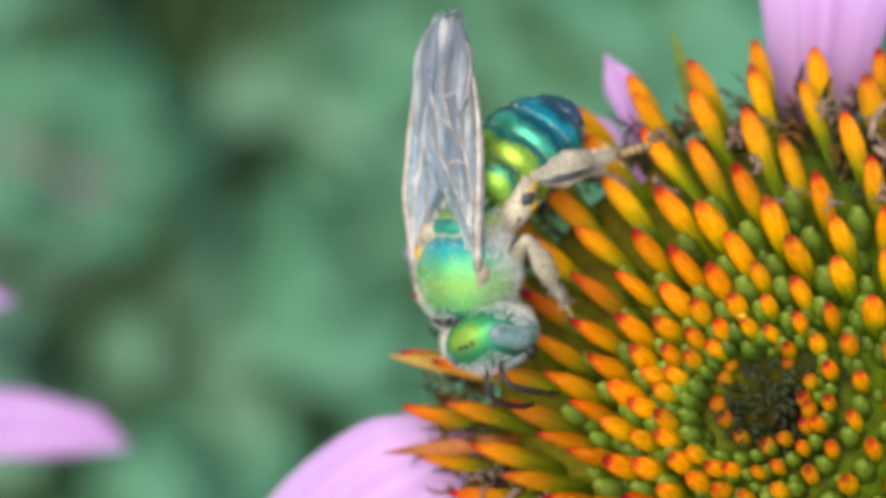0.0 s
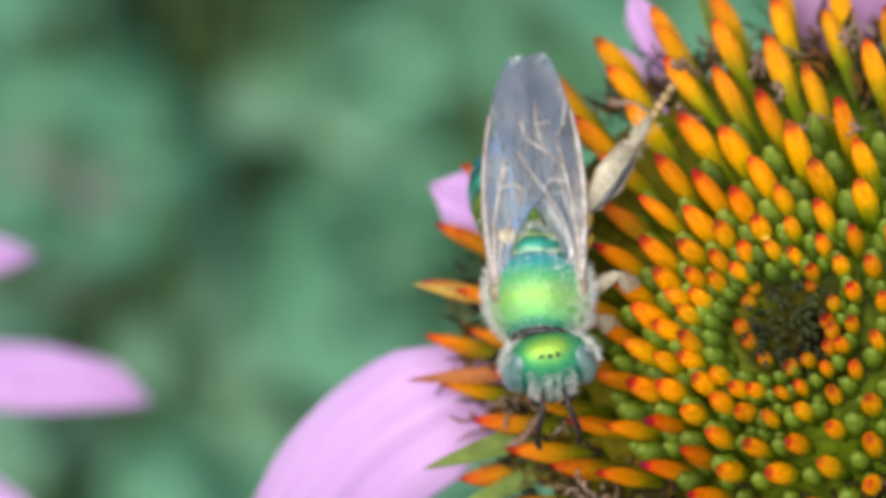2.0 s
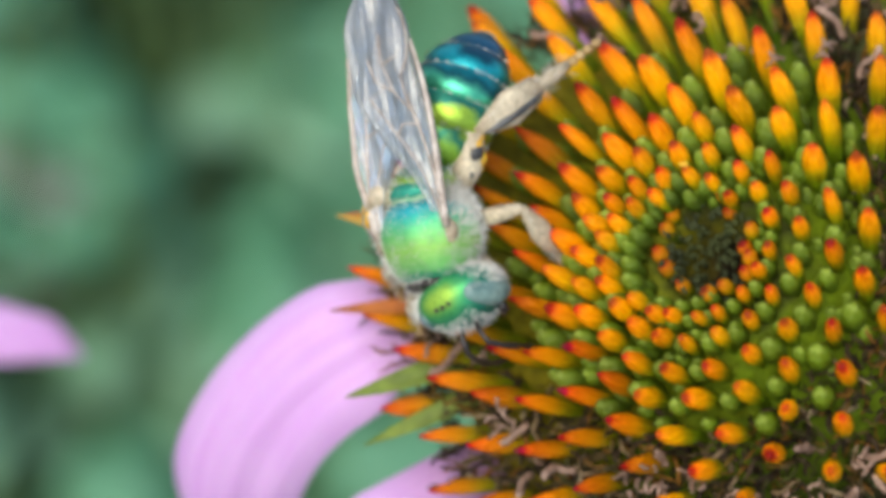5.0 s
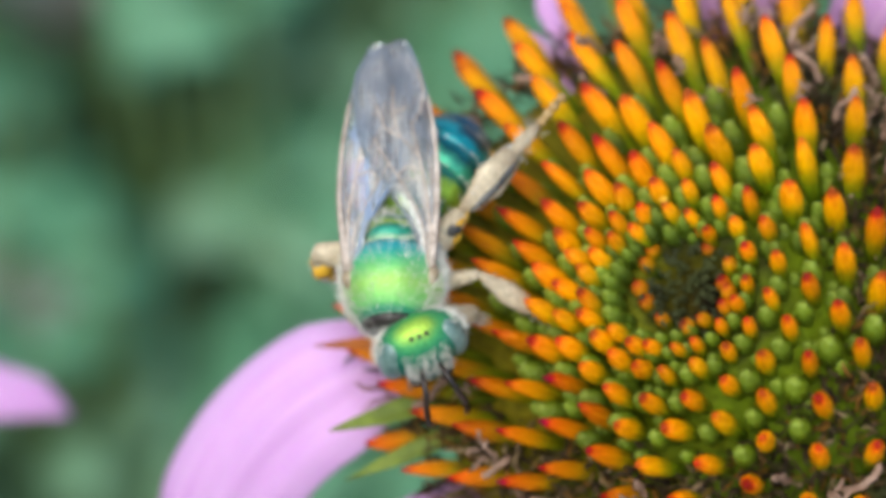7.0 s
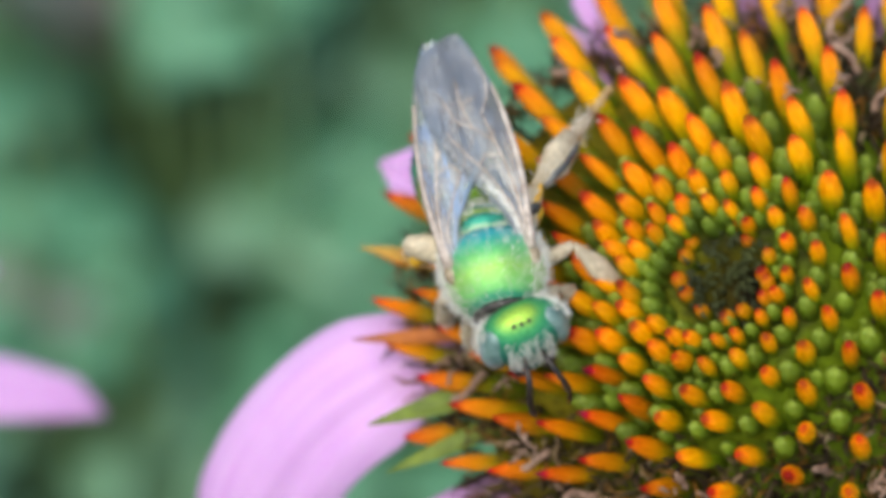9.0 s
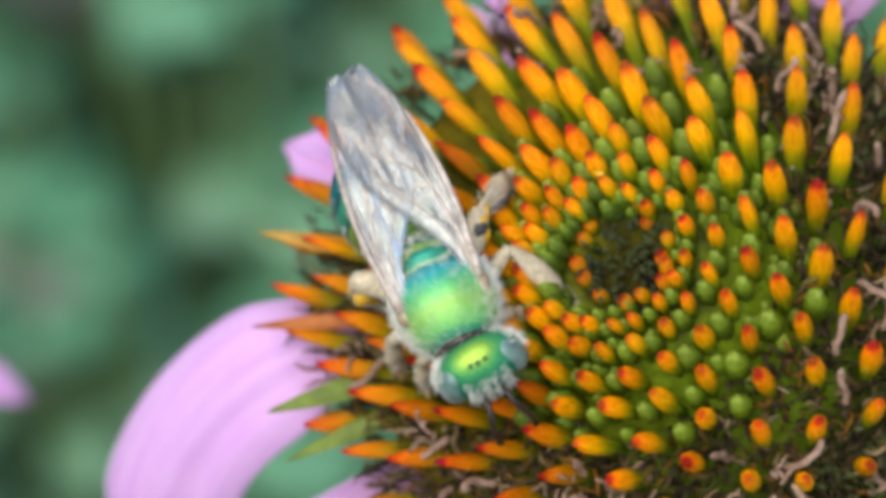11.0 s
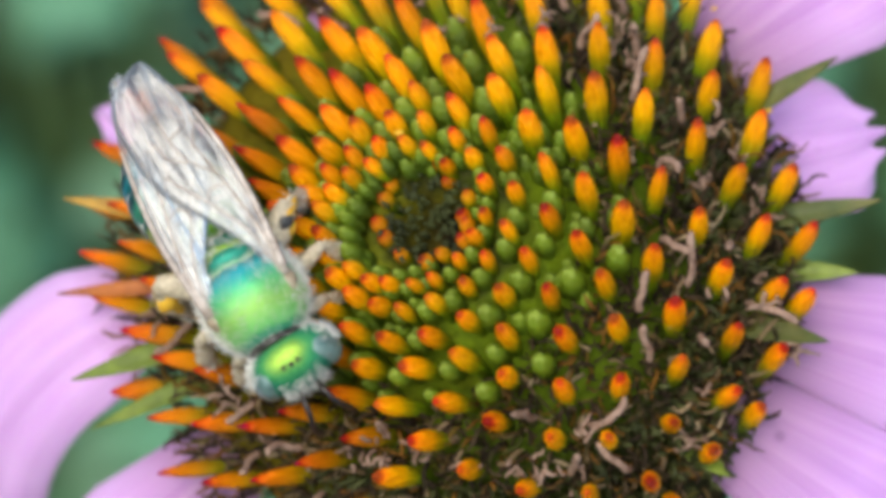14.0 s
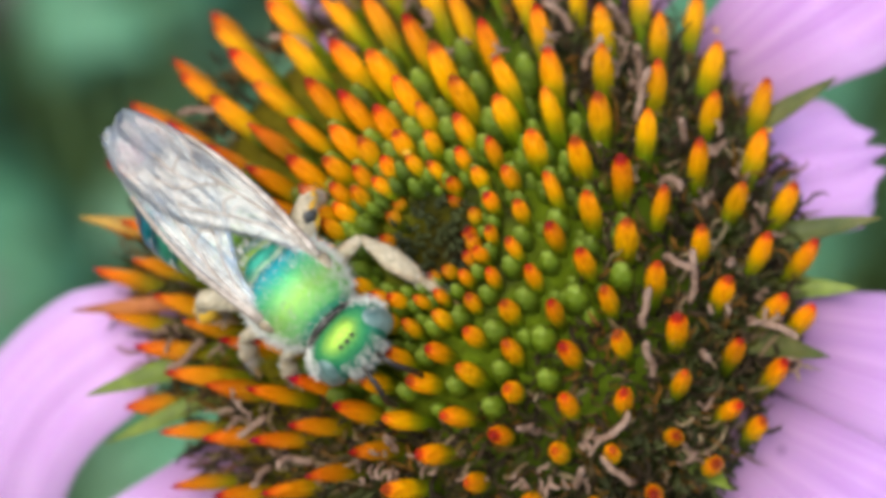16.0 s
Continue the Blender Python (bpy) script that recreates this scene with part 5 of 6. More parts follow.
    walk(thigh, [
        (0, pose(-0.000750, -0.001000, -0.000750, -12.753, 68.092, 138.028)),
        (0.5, pose(-0.000750, -0.001000, -0.000750, 60.121, 54.695, -167.908)),
        (1, pose(-0.000750, -0.001000, -0.000750, 42.039, 43.003, -177.998)),
        (1.5, pose(-0.000750, -0.001000, -0.000750, 43.646, 38.984, 166.995)),
        (2, pose(-0.000750, -0.001000, -0.000750, 46.236, 34.164, -179.081)),
        (2.5, pose(-0.000750, -0.001000, -0.000750, 32.076, 50.739, 179.216)),
        (3, pose(-0.000750, -0.001000, -0.000750, 48.049, 62.289, 175.506)),
        (3.5, pose(-0.000750, -0.001000, -0.000750, 2.748, 62.857, 145.928)),
        (3.7, pose(-0.000750, -0.001000, -0.000750, 3.030, 62.813, 145.753)),
        (5.8, pose(-0.000750, -0.001000, -0.000750, 8.436, 60.107, 156.316)),
        (6, pose(-0.000750, -0.001000, -0.000750, 14.600, 57.818, 157.931)),
        (6.5, pose(-0.000750, -0.001000, -0.000750, 39.122, 48.100, 158.000)),
        (7, pose(-0.000750, -0.001000, -0.000750, 39.462, 47.307, 157.577)),
        (7.5, pose(-0.000750, -0.001000, -0.000750, 42.080, 42.580, 161.674)),
        (8, pose(-0.000750, -0.001000, -0.000750, 41.474, 43.851, 166.015)),
        (8.5, pose(-0.000750, -0.001000, -0.000750, 62.103, 35.256, 174.227)),
        (9, pose(-0.000750, -0.001000, -0.000750, 53.335, 36.991, 173.614)),
        (9.5, pose(-0.000750, -0.001000, -0.000750, 50.774, 44.774, 162.837)),
        (10, pose(-0.000750, -0.001000, -0.000750, 46.650, 39.453, 165.986)),
        (10.2, pose(-0.000750, -0.001000, -0.000750, 44.659, 39.650, 163.539)),
        (12.3, pose(-0.000750, -0.001000, -0.000750, 11.044, 36.650, 132.602)),
        (12.5, pose(-0.000750, -0.001000, -0.000750, 9.164, 35.054, 129.590)),
        (13, pose(-0.000750, -0.001000, -0.000750, 10.267, 36.542, 126.474)),
        (13.5, pose(-0.000750, -0.001000, -0.000750, 14.445, 36.477, 133.895)),
        (14, pose(-0.000750, -0.001000, -0.000750, 25.086, 39.106, 139.015)),
        (14.5, pose(-0.000750, -0.001000, -0.000750, 25.813, 39.231, 130.832)),
        (15, pose(-0.000750, -0.001000, -0.000750, 24.748, 42.309, 121.660)),
        (15.5, pose(-0.000750, -0.001000, -0.000750, 26.162, 42.497, 125.199)),
        (16, pose(-0.000750, -0.001000, -0.000750, 28.241, 40.242, 133.026)),
    ])
    for piece in below:
        walk(piece, [
            (0, pose(0, 0.001950, 0, -19.23, -9.00, -63.63)),
            (0.5, pose(0, 0.001950, 0, -25.15, -6.92, -68.58)),
            (1, pose(0, 0.001950, 0, -15.44, -5.51, -45.21)),
            (1.5, pose(0, 0.001950, 0, -28.66, -7.61, -25.59)),
            (2, pose(0, 0.001950, 0, -16.14, -3.18, -26.82)),
            (2.5, pose(0, 0.001950, 0, -15.10, -4.56, -27.81)),
            (3, pose(0, 0.001950, 0, -28.91, -24.96, -61.60)),
            (3.5, pose(0, 0.001950, 0, -16.02, -7.63, -46.69)),
            (3.7, pose(0, 0.001950, 0, -16.47, -7.83, -46.30)),
            (5.8, pose(0, 0.001950, 0, -6.90, -3.11, -49.38)),
            (6, pose(0, 0.001950, 0, -10.76, -3.97, -49.52)),
            (6.5, pose(0, 0.001950, 0, -33.72, -10.45, -34.41)),
            (7, pose(0, 0.001950, 0, -25.14, -3.84, -11.61)),
            (7.5, pose(0, 0.001950, 0, -21.50, -4.01, -17.60)),
            (8, pose(0, 0.001950, 0, -16.48, -3.95, -25.84)),
            (8.5, pose(0, 0.001950, 0, -48.48, -24.97, -45.83)),
            (9, pose(0, 0.001950, 0, -36.35, -9.11, -43.12)),
            (9.5, pose(0, 0.001950, 0, -41.41, -5.79, -33.59)),
            (10, pose(0, 0.001950, 0, -42.72, -2.69, -28.45)),
            (10.2, pose(0, 0.001950, 0, -45.32, -3.13, -33.73)),
            (12.3, pose(0, 0.001950, 0, -52.24, -9.73, -102.11)),
            (12.5, pose(0, 0.001950, 0, -51.70, -10.20, -104.06)),
            (13, pose(0, 0.001950, 0, -49.13, -12.41, -91.39)),
            (13.5, pose(0, 0.001950, 0, -50.28, -8.80, -96.44)),
            (14, pose(0, 0.001950, 0, -50.56, -8.66, -96.96)),
            (14.5, pose(0, 0.001950, 0, -51.46, -6.53, -112.22)),
            (15, pose(0, 0.001950, 0, -43.93, -12.34, -104.91)),
            (15.5, pose(0, 0.001950, 0, -45.50, -10.09, -109.40)),
            (16, pose(0, 0.001950, 0, -49.21, -3.04, -123.87)),
        ])
    thigh, below = LEGS["mid_left"]
    walk(thigh, [
        (0, pose(-0.000850, -0.000100, -0.000950, 87.178, 63.604, -155.198)),
        (0.5, pose(-0.000850, -0.000100, -0.000950, 50.180, 66.761, 163.414)),
        (1, pose(-0.000850, -0.000100, -0.000950, 16.797, 51.498, 119.399)),
        (1.5, pose(-0.000850, -0.000100, -0.000950, 27.789, 45.488, 118.895)),
        (2, pose(-0.000850, -0.000100, -0.000950, 34.899, 49.759, 134.700)),
        (2.5, pose(-0.000850, -0.000100, -0.000950, 12.400, 53.198, 135.899)),
        (3, pose(-0.000850, -0.000100, -0.000950, 79.993, 57.396, -166.359)),
        (3.5, pose(-0.000850, -0.000100, -0.000950, 42.966, 63.099, 152.066)),
        (3.7, pose(-0.000850, -0.000100, -0.000950, 38.123, 62.684, 143.892)),
        (5.8, pose(-0.000850, -0.000100, -0.000950, -19.964, 22.885, 75.302)),
        (6, pose(-0.000850, -0.000100, -0.000950, -16.548, 27.096, 75.299)),
        (6.5, pose(-0.000850, -0.000100, -0.000950, 0.054, 39.253, 81.286)),
        (7, pose(-0.000850, -0.000100, -0.000950, 16.912, 48.302, 106.555)),
        (7.5, pose(-0.000850, -0.000100, -0.000950, 17.387, 47.510, 99.019)),
        (8, pose(-0.000850, -0.000100, -0.000950, 10.594, 48.244, 92.612)),
        (8.5, pose(-0.000850, -0.000100, -0.000950, 4.360, 31.496, 78.851)),
        (9, pose(-0.000850, -0.000100, -0.000950, 27.912, 52.359, 118.713)),
        (9.5, pose(-0.000850, -0.000100, -0.000950, 20.831, 56.546, 99.065)),
        (10, pose(-0.000850, -0.000100, -0.000950, 44.749, 46.279, 153.592)),
        (10.2, pose(-0.000850, -0.000100, -0.000950, 42.348, 46.414, 150.115)),
        (12.3, pose(-0.000850, -0.000100, -0.000950, 8.257, 34.538, 108.364)),
        (12.5, pose(-0.000850, -0.000100, -0.000950, 7.367, 32.138, 105.399)),
        (13, pose(-0.000850, -0.000100, -0.000950, 8.101, 34.266, 106.638)),
        (13.5, pose(-0.000850, -0.000100, -0.000950, 10.800, 35.240, 105.094)),
        (14, pose(-0.000850, -0.000100, -0.000950, 19.832, 41.879, 113.936)),
        (14.5, pose(-0.000850, -0.000100, -0.000950, 17.255, 42.503, 93.989)),
        (15, pose(-0.000850, -0.000100, -0.000950, 8.217, 35.302, 62.037)),
        (15.5, pose(-0.000850, -0.000100, -0.000950, 12.954, 42.330, 79.823)),
        (16, pose(-0.000850, -0.000100, -0.000950, 23.931, 45.998, 94.603)),
    ])
    for piece in below:
        walk(piece, [
            (0, pose(0, 0.001800, 0, 28.81, -23.01, -157.41)),
            (0.5, pose(0, 0.001800, 0, -6.54, -21.51, -110.03)),
            (1, pose(0, 0.001800, 0, -17.60, -30.30, -79.31)),
            (1.5, pose(0, 0.001800, 0, -18.80, -31.28, -61.05)),
            (2, pose(0, 0.001800, 0, -37.87, -26.73, -72.69)),
            (2.5, pose(0, 0.001800, 0, 18.81, -24.01, -105.09)),
            (3, pose(0, 0.001800, 0, 7.68, -18.73, -159.52)),
            (3.5, pose(0, 0.001800, 0, 16.83, -37.59, -130.09)),
            (3.7, pose(0, 0.001800, 0, 16.23, -40.94, -127.40)),
            (5.8, pose(0, 0.001800, 0, -34.37, -31.06, -52.00)),
            (6, pose(0, 0.001800, 0, -32.92, -30.67, -51.18)),
            (6.5, pose(0, 0.001800, 0, -25.02, -29.28, -49.36)),
            (7, pose(0, 0.001800, 0, -16.17, -28.01, -49.86)),
            (7.5, pose(0, 0.001800, 0, -17.39, -27.57, -48.21)),
            (8, pose(0, 0.001800, 0, -22.03, -28.05, -50.58)),
            (8.5, pose(0, 0.001800, 0, -30.31, -27.01, -41.51)),
            (9, pose(0, 0.001800, 0, -5.78, -27.46, -75.31)),
            (9.5, pose(0, 0.001800, 0, -19.52, -29.87, -66.47)),
            (10, pose(0, 0.001800, 0, 18.31, -11.99, -100.35)),
            (10.2, pose(0, 0.001800, 0, 18.34, -12.31, -100.31)),
            (12.3, pose(0, 0.001800, 0, -29.25, -21.40, -91.13)),
            (12.5, pose(0, 0.001800, 0, -32.78, -22.24, -89.90)),
            (13, pose(0, 0.001800, 0, -34.07, -21.81, -88.05)),
            (13.5, pose(0, 0.001800, 0, -36.20, -22.18, -83.08)),
            (14, pose(0, 0.001800, 0, -36.17, -19.75, -82.45)),
            (14.5, pose(0, 0.001800, 0, -40.06, -22.23, -73.53)),
            (15, pose(0, 0.001800, 0, -32.21, -28.79, -49.64)),
            (15.5, pose(0, 0.001800, 0, -5.18, -27.42, -69.53)),
            (16, pose(0, 0.001800, 0, 14.75, -26.15, -86.89)),
        ])
    thigh, below = LEGS["front_left"]
    walk(thigh, [
        (0, pose(-0.000700, 0.000950, -0.000900, -101.566, -13.525, 67.324)),
        (0.5, pose(-0.000700, 0.000950, -0.000900, -66.642, 52.144, 72.718)),
        (1, pose(-0.000700, 0.000950, -0.000900, -25.811, 43.245, 92.498)),
        (1.5, pose(-0.000700, 0.000950, -0.000900, -8.365, 43.500, 105.488)),
        (2, pose(-0.000700, 0.000950, -0.000900, -10.698, 48.025, 103.660)),
        (2.5, pose(-0.000700, 0.000950, -0.000900, -33.368, 40.248, 98.854)),
        (3, pose(-0.000700, 0.000950, -0.000900, -85.220, -25.767, 49.430)),
        (3.5, pose(-0.000700, 0.000950, -0.000900, -86.512, -15.386, 56.533)),
        (3.7, pose(-0.000700, 0.000950, -0.000900, -85.704, -16.080, 56.024)),
        (5.8, pose(-0.000700, 0.000950, -0.000900, -71.665, -11.336, 54.721)),
        (6, pose(-0.000700, 0.000950, -0.000900, -67.547, -2.297, 55.458)),
        (6.5, pose(-0.000700, 0.000950, -0.000900, -33.352, 26.435, 63.995)),
        (7, pose(-0.000700, 0.000950, -0.000900, -20.385, 43.470, 90.776)),
        (7.5, pose(-0.000700, 0.000950, -0.000900, -20.301, 42.067, 81.717)),
        (8, pose(-0.000700, 0.000950, -0.000900, -27.005, 40.634, 74.576)),
        (8.5, pose(-0.000700, 0.000950, -0.000900, -36.100, 18.592, 60.285)),
        (9, pose(-0.000700, 0.000950, -0.000900, -18.528, 47.670, 86.985)),
        (9.5, pose(-0.000700, 0.000950, -0.000900, -21.997, 54.371, 86.206)),
        (10, pose(-0.000700, 0.000950, -0.000900, -23.243, 50.879, 83.909)),
        (10.2, pose(-0.000700, 0.000950, -0.000900, -26.947, 49.098, 81.203)),
        (12.3, pose(-0.000700, 0.000950, -0.000900, -30.200, 17.667, 66.088)),
        (12.5, pose(-0.000700, 0.000950, -0.000900, -28.046, 15.132, 64.583)),
        (13, pose(-0.000700, 0.000950, -0.000900, -34.228, 18.062, 66.129)),
        (13.5, pose(-0.000700, 0.000950, -0.000900, -31.925, 21.621, 66.491)),
        (14, pose(-0.000700, 0.000950, -0.000900, -19.945, 36.669, 80.194)),
        (14.5, pose(-0.000700, 0.000950, -0.000900, -45.094, 29.783, 50.720)),
        (15, pose(-0.000700, 0.000950, -0.000900, -41.853, 33.218, 57.465)),
        (15.5, pose(-0.000700, 0.000950, -0.000900, -45.173, 33.397, 54.659)),
        (16, pose(-0.000700, 0.000950, -0.000900, -57.689, 26.887, 36.997)),
    ])
    for piece in below:
        walk(piece, [
            (0, pose(0, 0.001200, 0, 2.30, 11.75, -19.21)),
            (0.5, pose(0, 0.001200, 0, -20.16, 10.49, -66.20)),
            (1, pose(0, 0.001200, 0, -19.19, -7.46, -66.25)),
            (1.5, pose(0, 0.001200, 0, -5.25, -7.18, -63.16)),
            (2, pose(0, 0.001200, 0, -31.27, -4.58, -51.35)),
            (2.5, pose(0, 0.001200, 0, -36.34, -5.69, -59.85)),
            (3, pose(0, 0.001200, 0, -12.31, 7.77, -17.66)),
            (3.5, pose(0, 0.001200, 0, -14.78, 12.33, -28.70)),
            (3.7, pose(0, 0.001200, 0, -15.31, 11.49, -27.44)),
            (5.8, pose(0, 0.001200, 0, -23.68, 3.98, -18.91)),
            (6, pose(0, 0.001200, 0, -26.35, 3.72, -23.47)),
            (6.5, pose(0, 0.001200, 0, -43.02, -7.62, -37.00)),
            (7, pose(0, 0.001200, 0, -28.34, -5.33, -36.57)),
            (7.5, pose(0, 0.001200, 0, -31.53, -5.66, -36.07)),
            (8, pose(0, 0.001200, 0, -37.52, -6.19, -39.39)),
            (8.5, pose(0, 0.001200, 0, -36.47, -2.13, -24.79)),
            (9, pose(0, 0.001200, 0, -35.68, -4.58, -45.66)),
            (9.5, pose(0, 0.001200, 0, -32.24, 0.12, -49.27)),
            (10, pose(0, 0.001200, 0, -32.27, 0.47, -47.61)),
            (10.2, pose(0, 0.001200, 0, -31.05, 2.10, -45.94)),
            (12.3, pose(0, 0.001200, 0, -35.95, -1.03, -24.64)),
            (12.5, pose(0, 0.001200, 0, -37.62, -1.53, -22.60)),
            (13, pose(0, 0.001200, 0, -34.09, 0.86, -27.83)),
            (13.5, pose(0, 0.001200, 0, -35.99, 0.73, -33.12)),
            (14, pose(0, 0.001200, 0, -39.48, -1.45, -50.27)),
            (14.5, pose(0, 0.001200, 0, -29.24, 7.82, -37.32)),
            (15, pose(0, 0.001200, 0, -32.14, 8.36, -45.23)),
            (15.5, pose(0, 0.001200, 0, -31.84, 10.01, -47.29)),
            (16, pose(0, 0.001200, 0, -26.70, 12.29, -39.81)),
        ])
    thigh, below = LEGS["hind_right"]
    walk(thigh, [
        (0, pose(0.000750, -0.001000, -0.000750, 92.377, 1.887, -108.312)),
        (0.5, pose(0.000750, -0.001000, -0.000750, 77.105, 7.888, -139.007)),
        (1, pose(0.000750, -0.001000, -0.000750, 77.038, 3.801, -135.883)),
        (1.5, pose(0.000750, -0.001000, -0.000750, 69.842, 0.126, -141.485)),
        (2, pose(0.000750, -0.001000, -0.000750, 73.691, 4.969, -148.711)),
        (2.5, pose(0.000750, -0.001000, -0.000750, 77.223, 1.497, -119.876)),
        (3, pose(0.000750, -0.001000, -0.000750, 88.236, 15.065, -124.530)),
        (3.5, pose(0.000750, -0.001000, -0.000750, 88.891, 10.697, -120.943)),
        (3.7, pose(0.000750, -0.001000, -0.000750, 87.285, 9.478, -120.422)),
        (5.8, pose(0.000750, -0.001000, -0.000750, 71.925, -1.540, -117.805)),
        (6, pose(0.000750, -0.001000, -0.000750, 70.692, -3.497, -120.959)),
        (6.5, pose(0.000750, -0.001000, -0.000750, 71.314, -7.318, -133.473)),
        (7, pose(0.000750, -0.001000, -0.000750, 36.941, -32.401, -108.774)),
        (7.5, pose(0.000750, -0.001000, -0.000750, 29.526, -32.014, -115.953)),
        (8, pose(0.000750, -0.001000, -0.000750, 31.067, -31.041, -119.083)),
        (8.5, pose(0.000750, -0.001000, -0.000750, 27.010, -23.496, -113.473)),
        (9, pose(0.000750, -0.001000, -0.000750, 29.208, -32.884, -120.959)),
        (9.5, pose(0.000750, -0.001000, -0.000750, 35.428, -31.721, -134.131)),
        (10, pose(0.000750, -0.001000, -0.000750, 33.202, -29.147, -134.318)),
        (10.2, pose(0.000750, -0.001000, -0.000750, 32.349, -28.375, -134.496)),
        (12.3, pose(0.000750, -0.001000, -0.000750, 23.582, -18.371, -112.749)),
        (12.5, pose(0.000750, -0.001000, -0.000750, 22.896, -17.204, -111.903)),
        (13, pose(0.000750, -0.001000, -0.000750, 23.550, -18.173, -113.686)),
        (13.5, pose(0.000750, -0.001000, -0.000750, 22.387, -19.218, -117.721)),
        (14, pose(0.000750, -0.001000, -0.000750, 23.521, -24.208, -125.852)),
        (14.5, pose(0.000750, -0.001000, -0.000750, 25.079, -20.761, -143.271)),
        (15, pose(0.000750, -0.001000, -0.000750, 24.958, -25.644, -135.659)),
        (15.5, pose(0.000750, -0.001000, -0.000750, 25.604, -28.325, -134.107)),
        (16, pose(0.000750, -0.001000, -0.000750, 27.690, -28.763, -140.315)),
    ])
    for piece in below:
        walk(piece, [
            (0, pose(0, 0.001950, 0, -13.34, 16.08, 135.95)),
            (0.5, pose(0, 0.001950, 0, -20.55, 0.89, 173.50)),
            (1, pose(0, 0.001950, 0, -3.57, 3.43, 172.37)),
            (1.5, pose(0, 0.001950, 0, -2.10, -0.14, -179.67)),
            (2, pose(0, 0.001950, 0, -3.47, -0.99, -177.74)),
            (2.5, pose(0, 0.001950, 0, -5.69, 8.80, 158.66)),
            (3, pose(0, 0.001950, 0, -7.47, 15.85, 142.70)),
            (3.5, pose(0, 0.001950, 0, -6.17, 16.89, 142.06)),
            (3.7, pose(0, 0.001950, 0, -8.06, 16.09, 140.95)),
            (5.8, pose(0, 0.001950, 0, -24.15, 8.41, 134.60)),
            (6, pose(0, 0.001950, 0, -23.68, 8.28, 138.80)),
            (6.5, pose(0, 0.001950, 0, -15.78, 8.92, 154.81)),
            (7, pose(0, 0.001950, 0, -36.66, -2.38, 148.07)),
            (7.5, pose(0, 0.001950, 0, -41.08, -5.01, 153.37)),
            (8, pose(0, 0.001950, 0, -45.91, -6.16, 153.73)),
            (8.5, pose(0, 0.001950, 0, -41.83, -6.27, 148.64)),
            (9, pose(0, 0.001950, 0, -46.28, -4.21, 162.99)),
            (9.5, pose(0, 0.001950, 0, -48.40, -2.86, 169.35)),
            (10, pose(0, 0.001950, 0, -46.73, -3.22, 167.87)),
            (10.2, pose(0, 0.001950, 0, -46.55, -3.66, 166.02)),
            (12.3, pose(0, 0.001950, 0, -36.26, -6.56, 131.49)),
            (12.5, pose(0, 0.001950, 0, -35.44, -6.34, 129.17)),
            (13, pose(0, 0.001950, 0, -36.50, -6.70, 130.43)),
            (13.5, pose(0, 0.001950, 0, -37.35, -7.01, 133.79)),
            (14, pose(0, 0.001950, 0, -40.46, -7.35, 141.68)),
            (14.5, pose(0, 0.001950, 0, -42.63, -6.94, 148.90)),
            (15, pose(0, 0.001950, 0, -44.32, -7.07, 143.12)),
            (15.5, pose(0, 0.001950, 0, -46.45, -6.89, 139.61)),
            (16, pose(0, 0.001950, 0, -49.51, -6.70, 137.97)),
        ])
    thigh, below = LEGS["mid_right"]
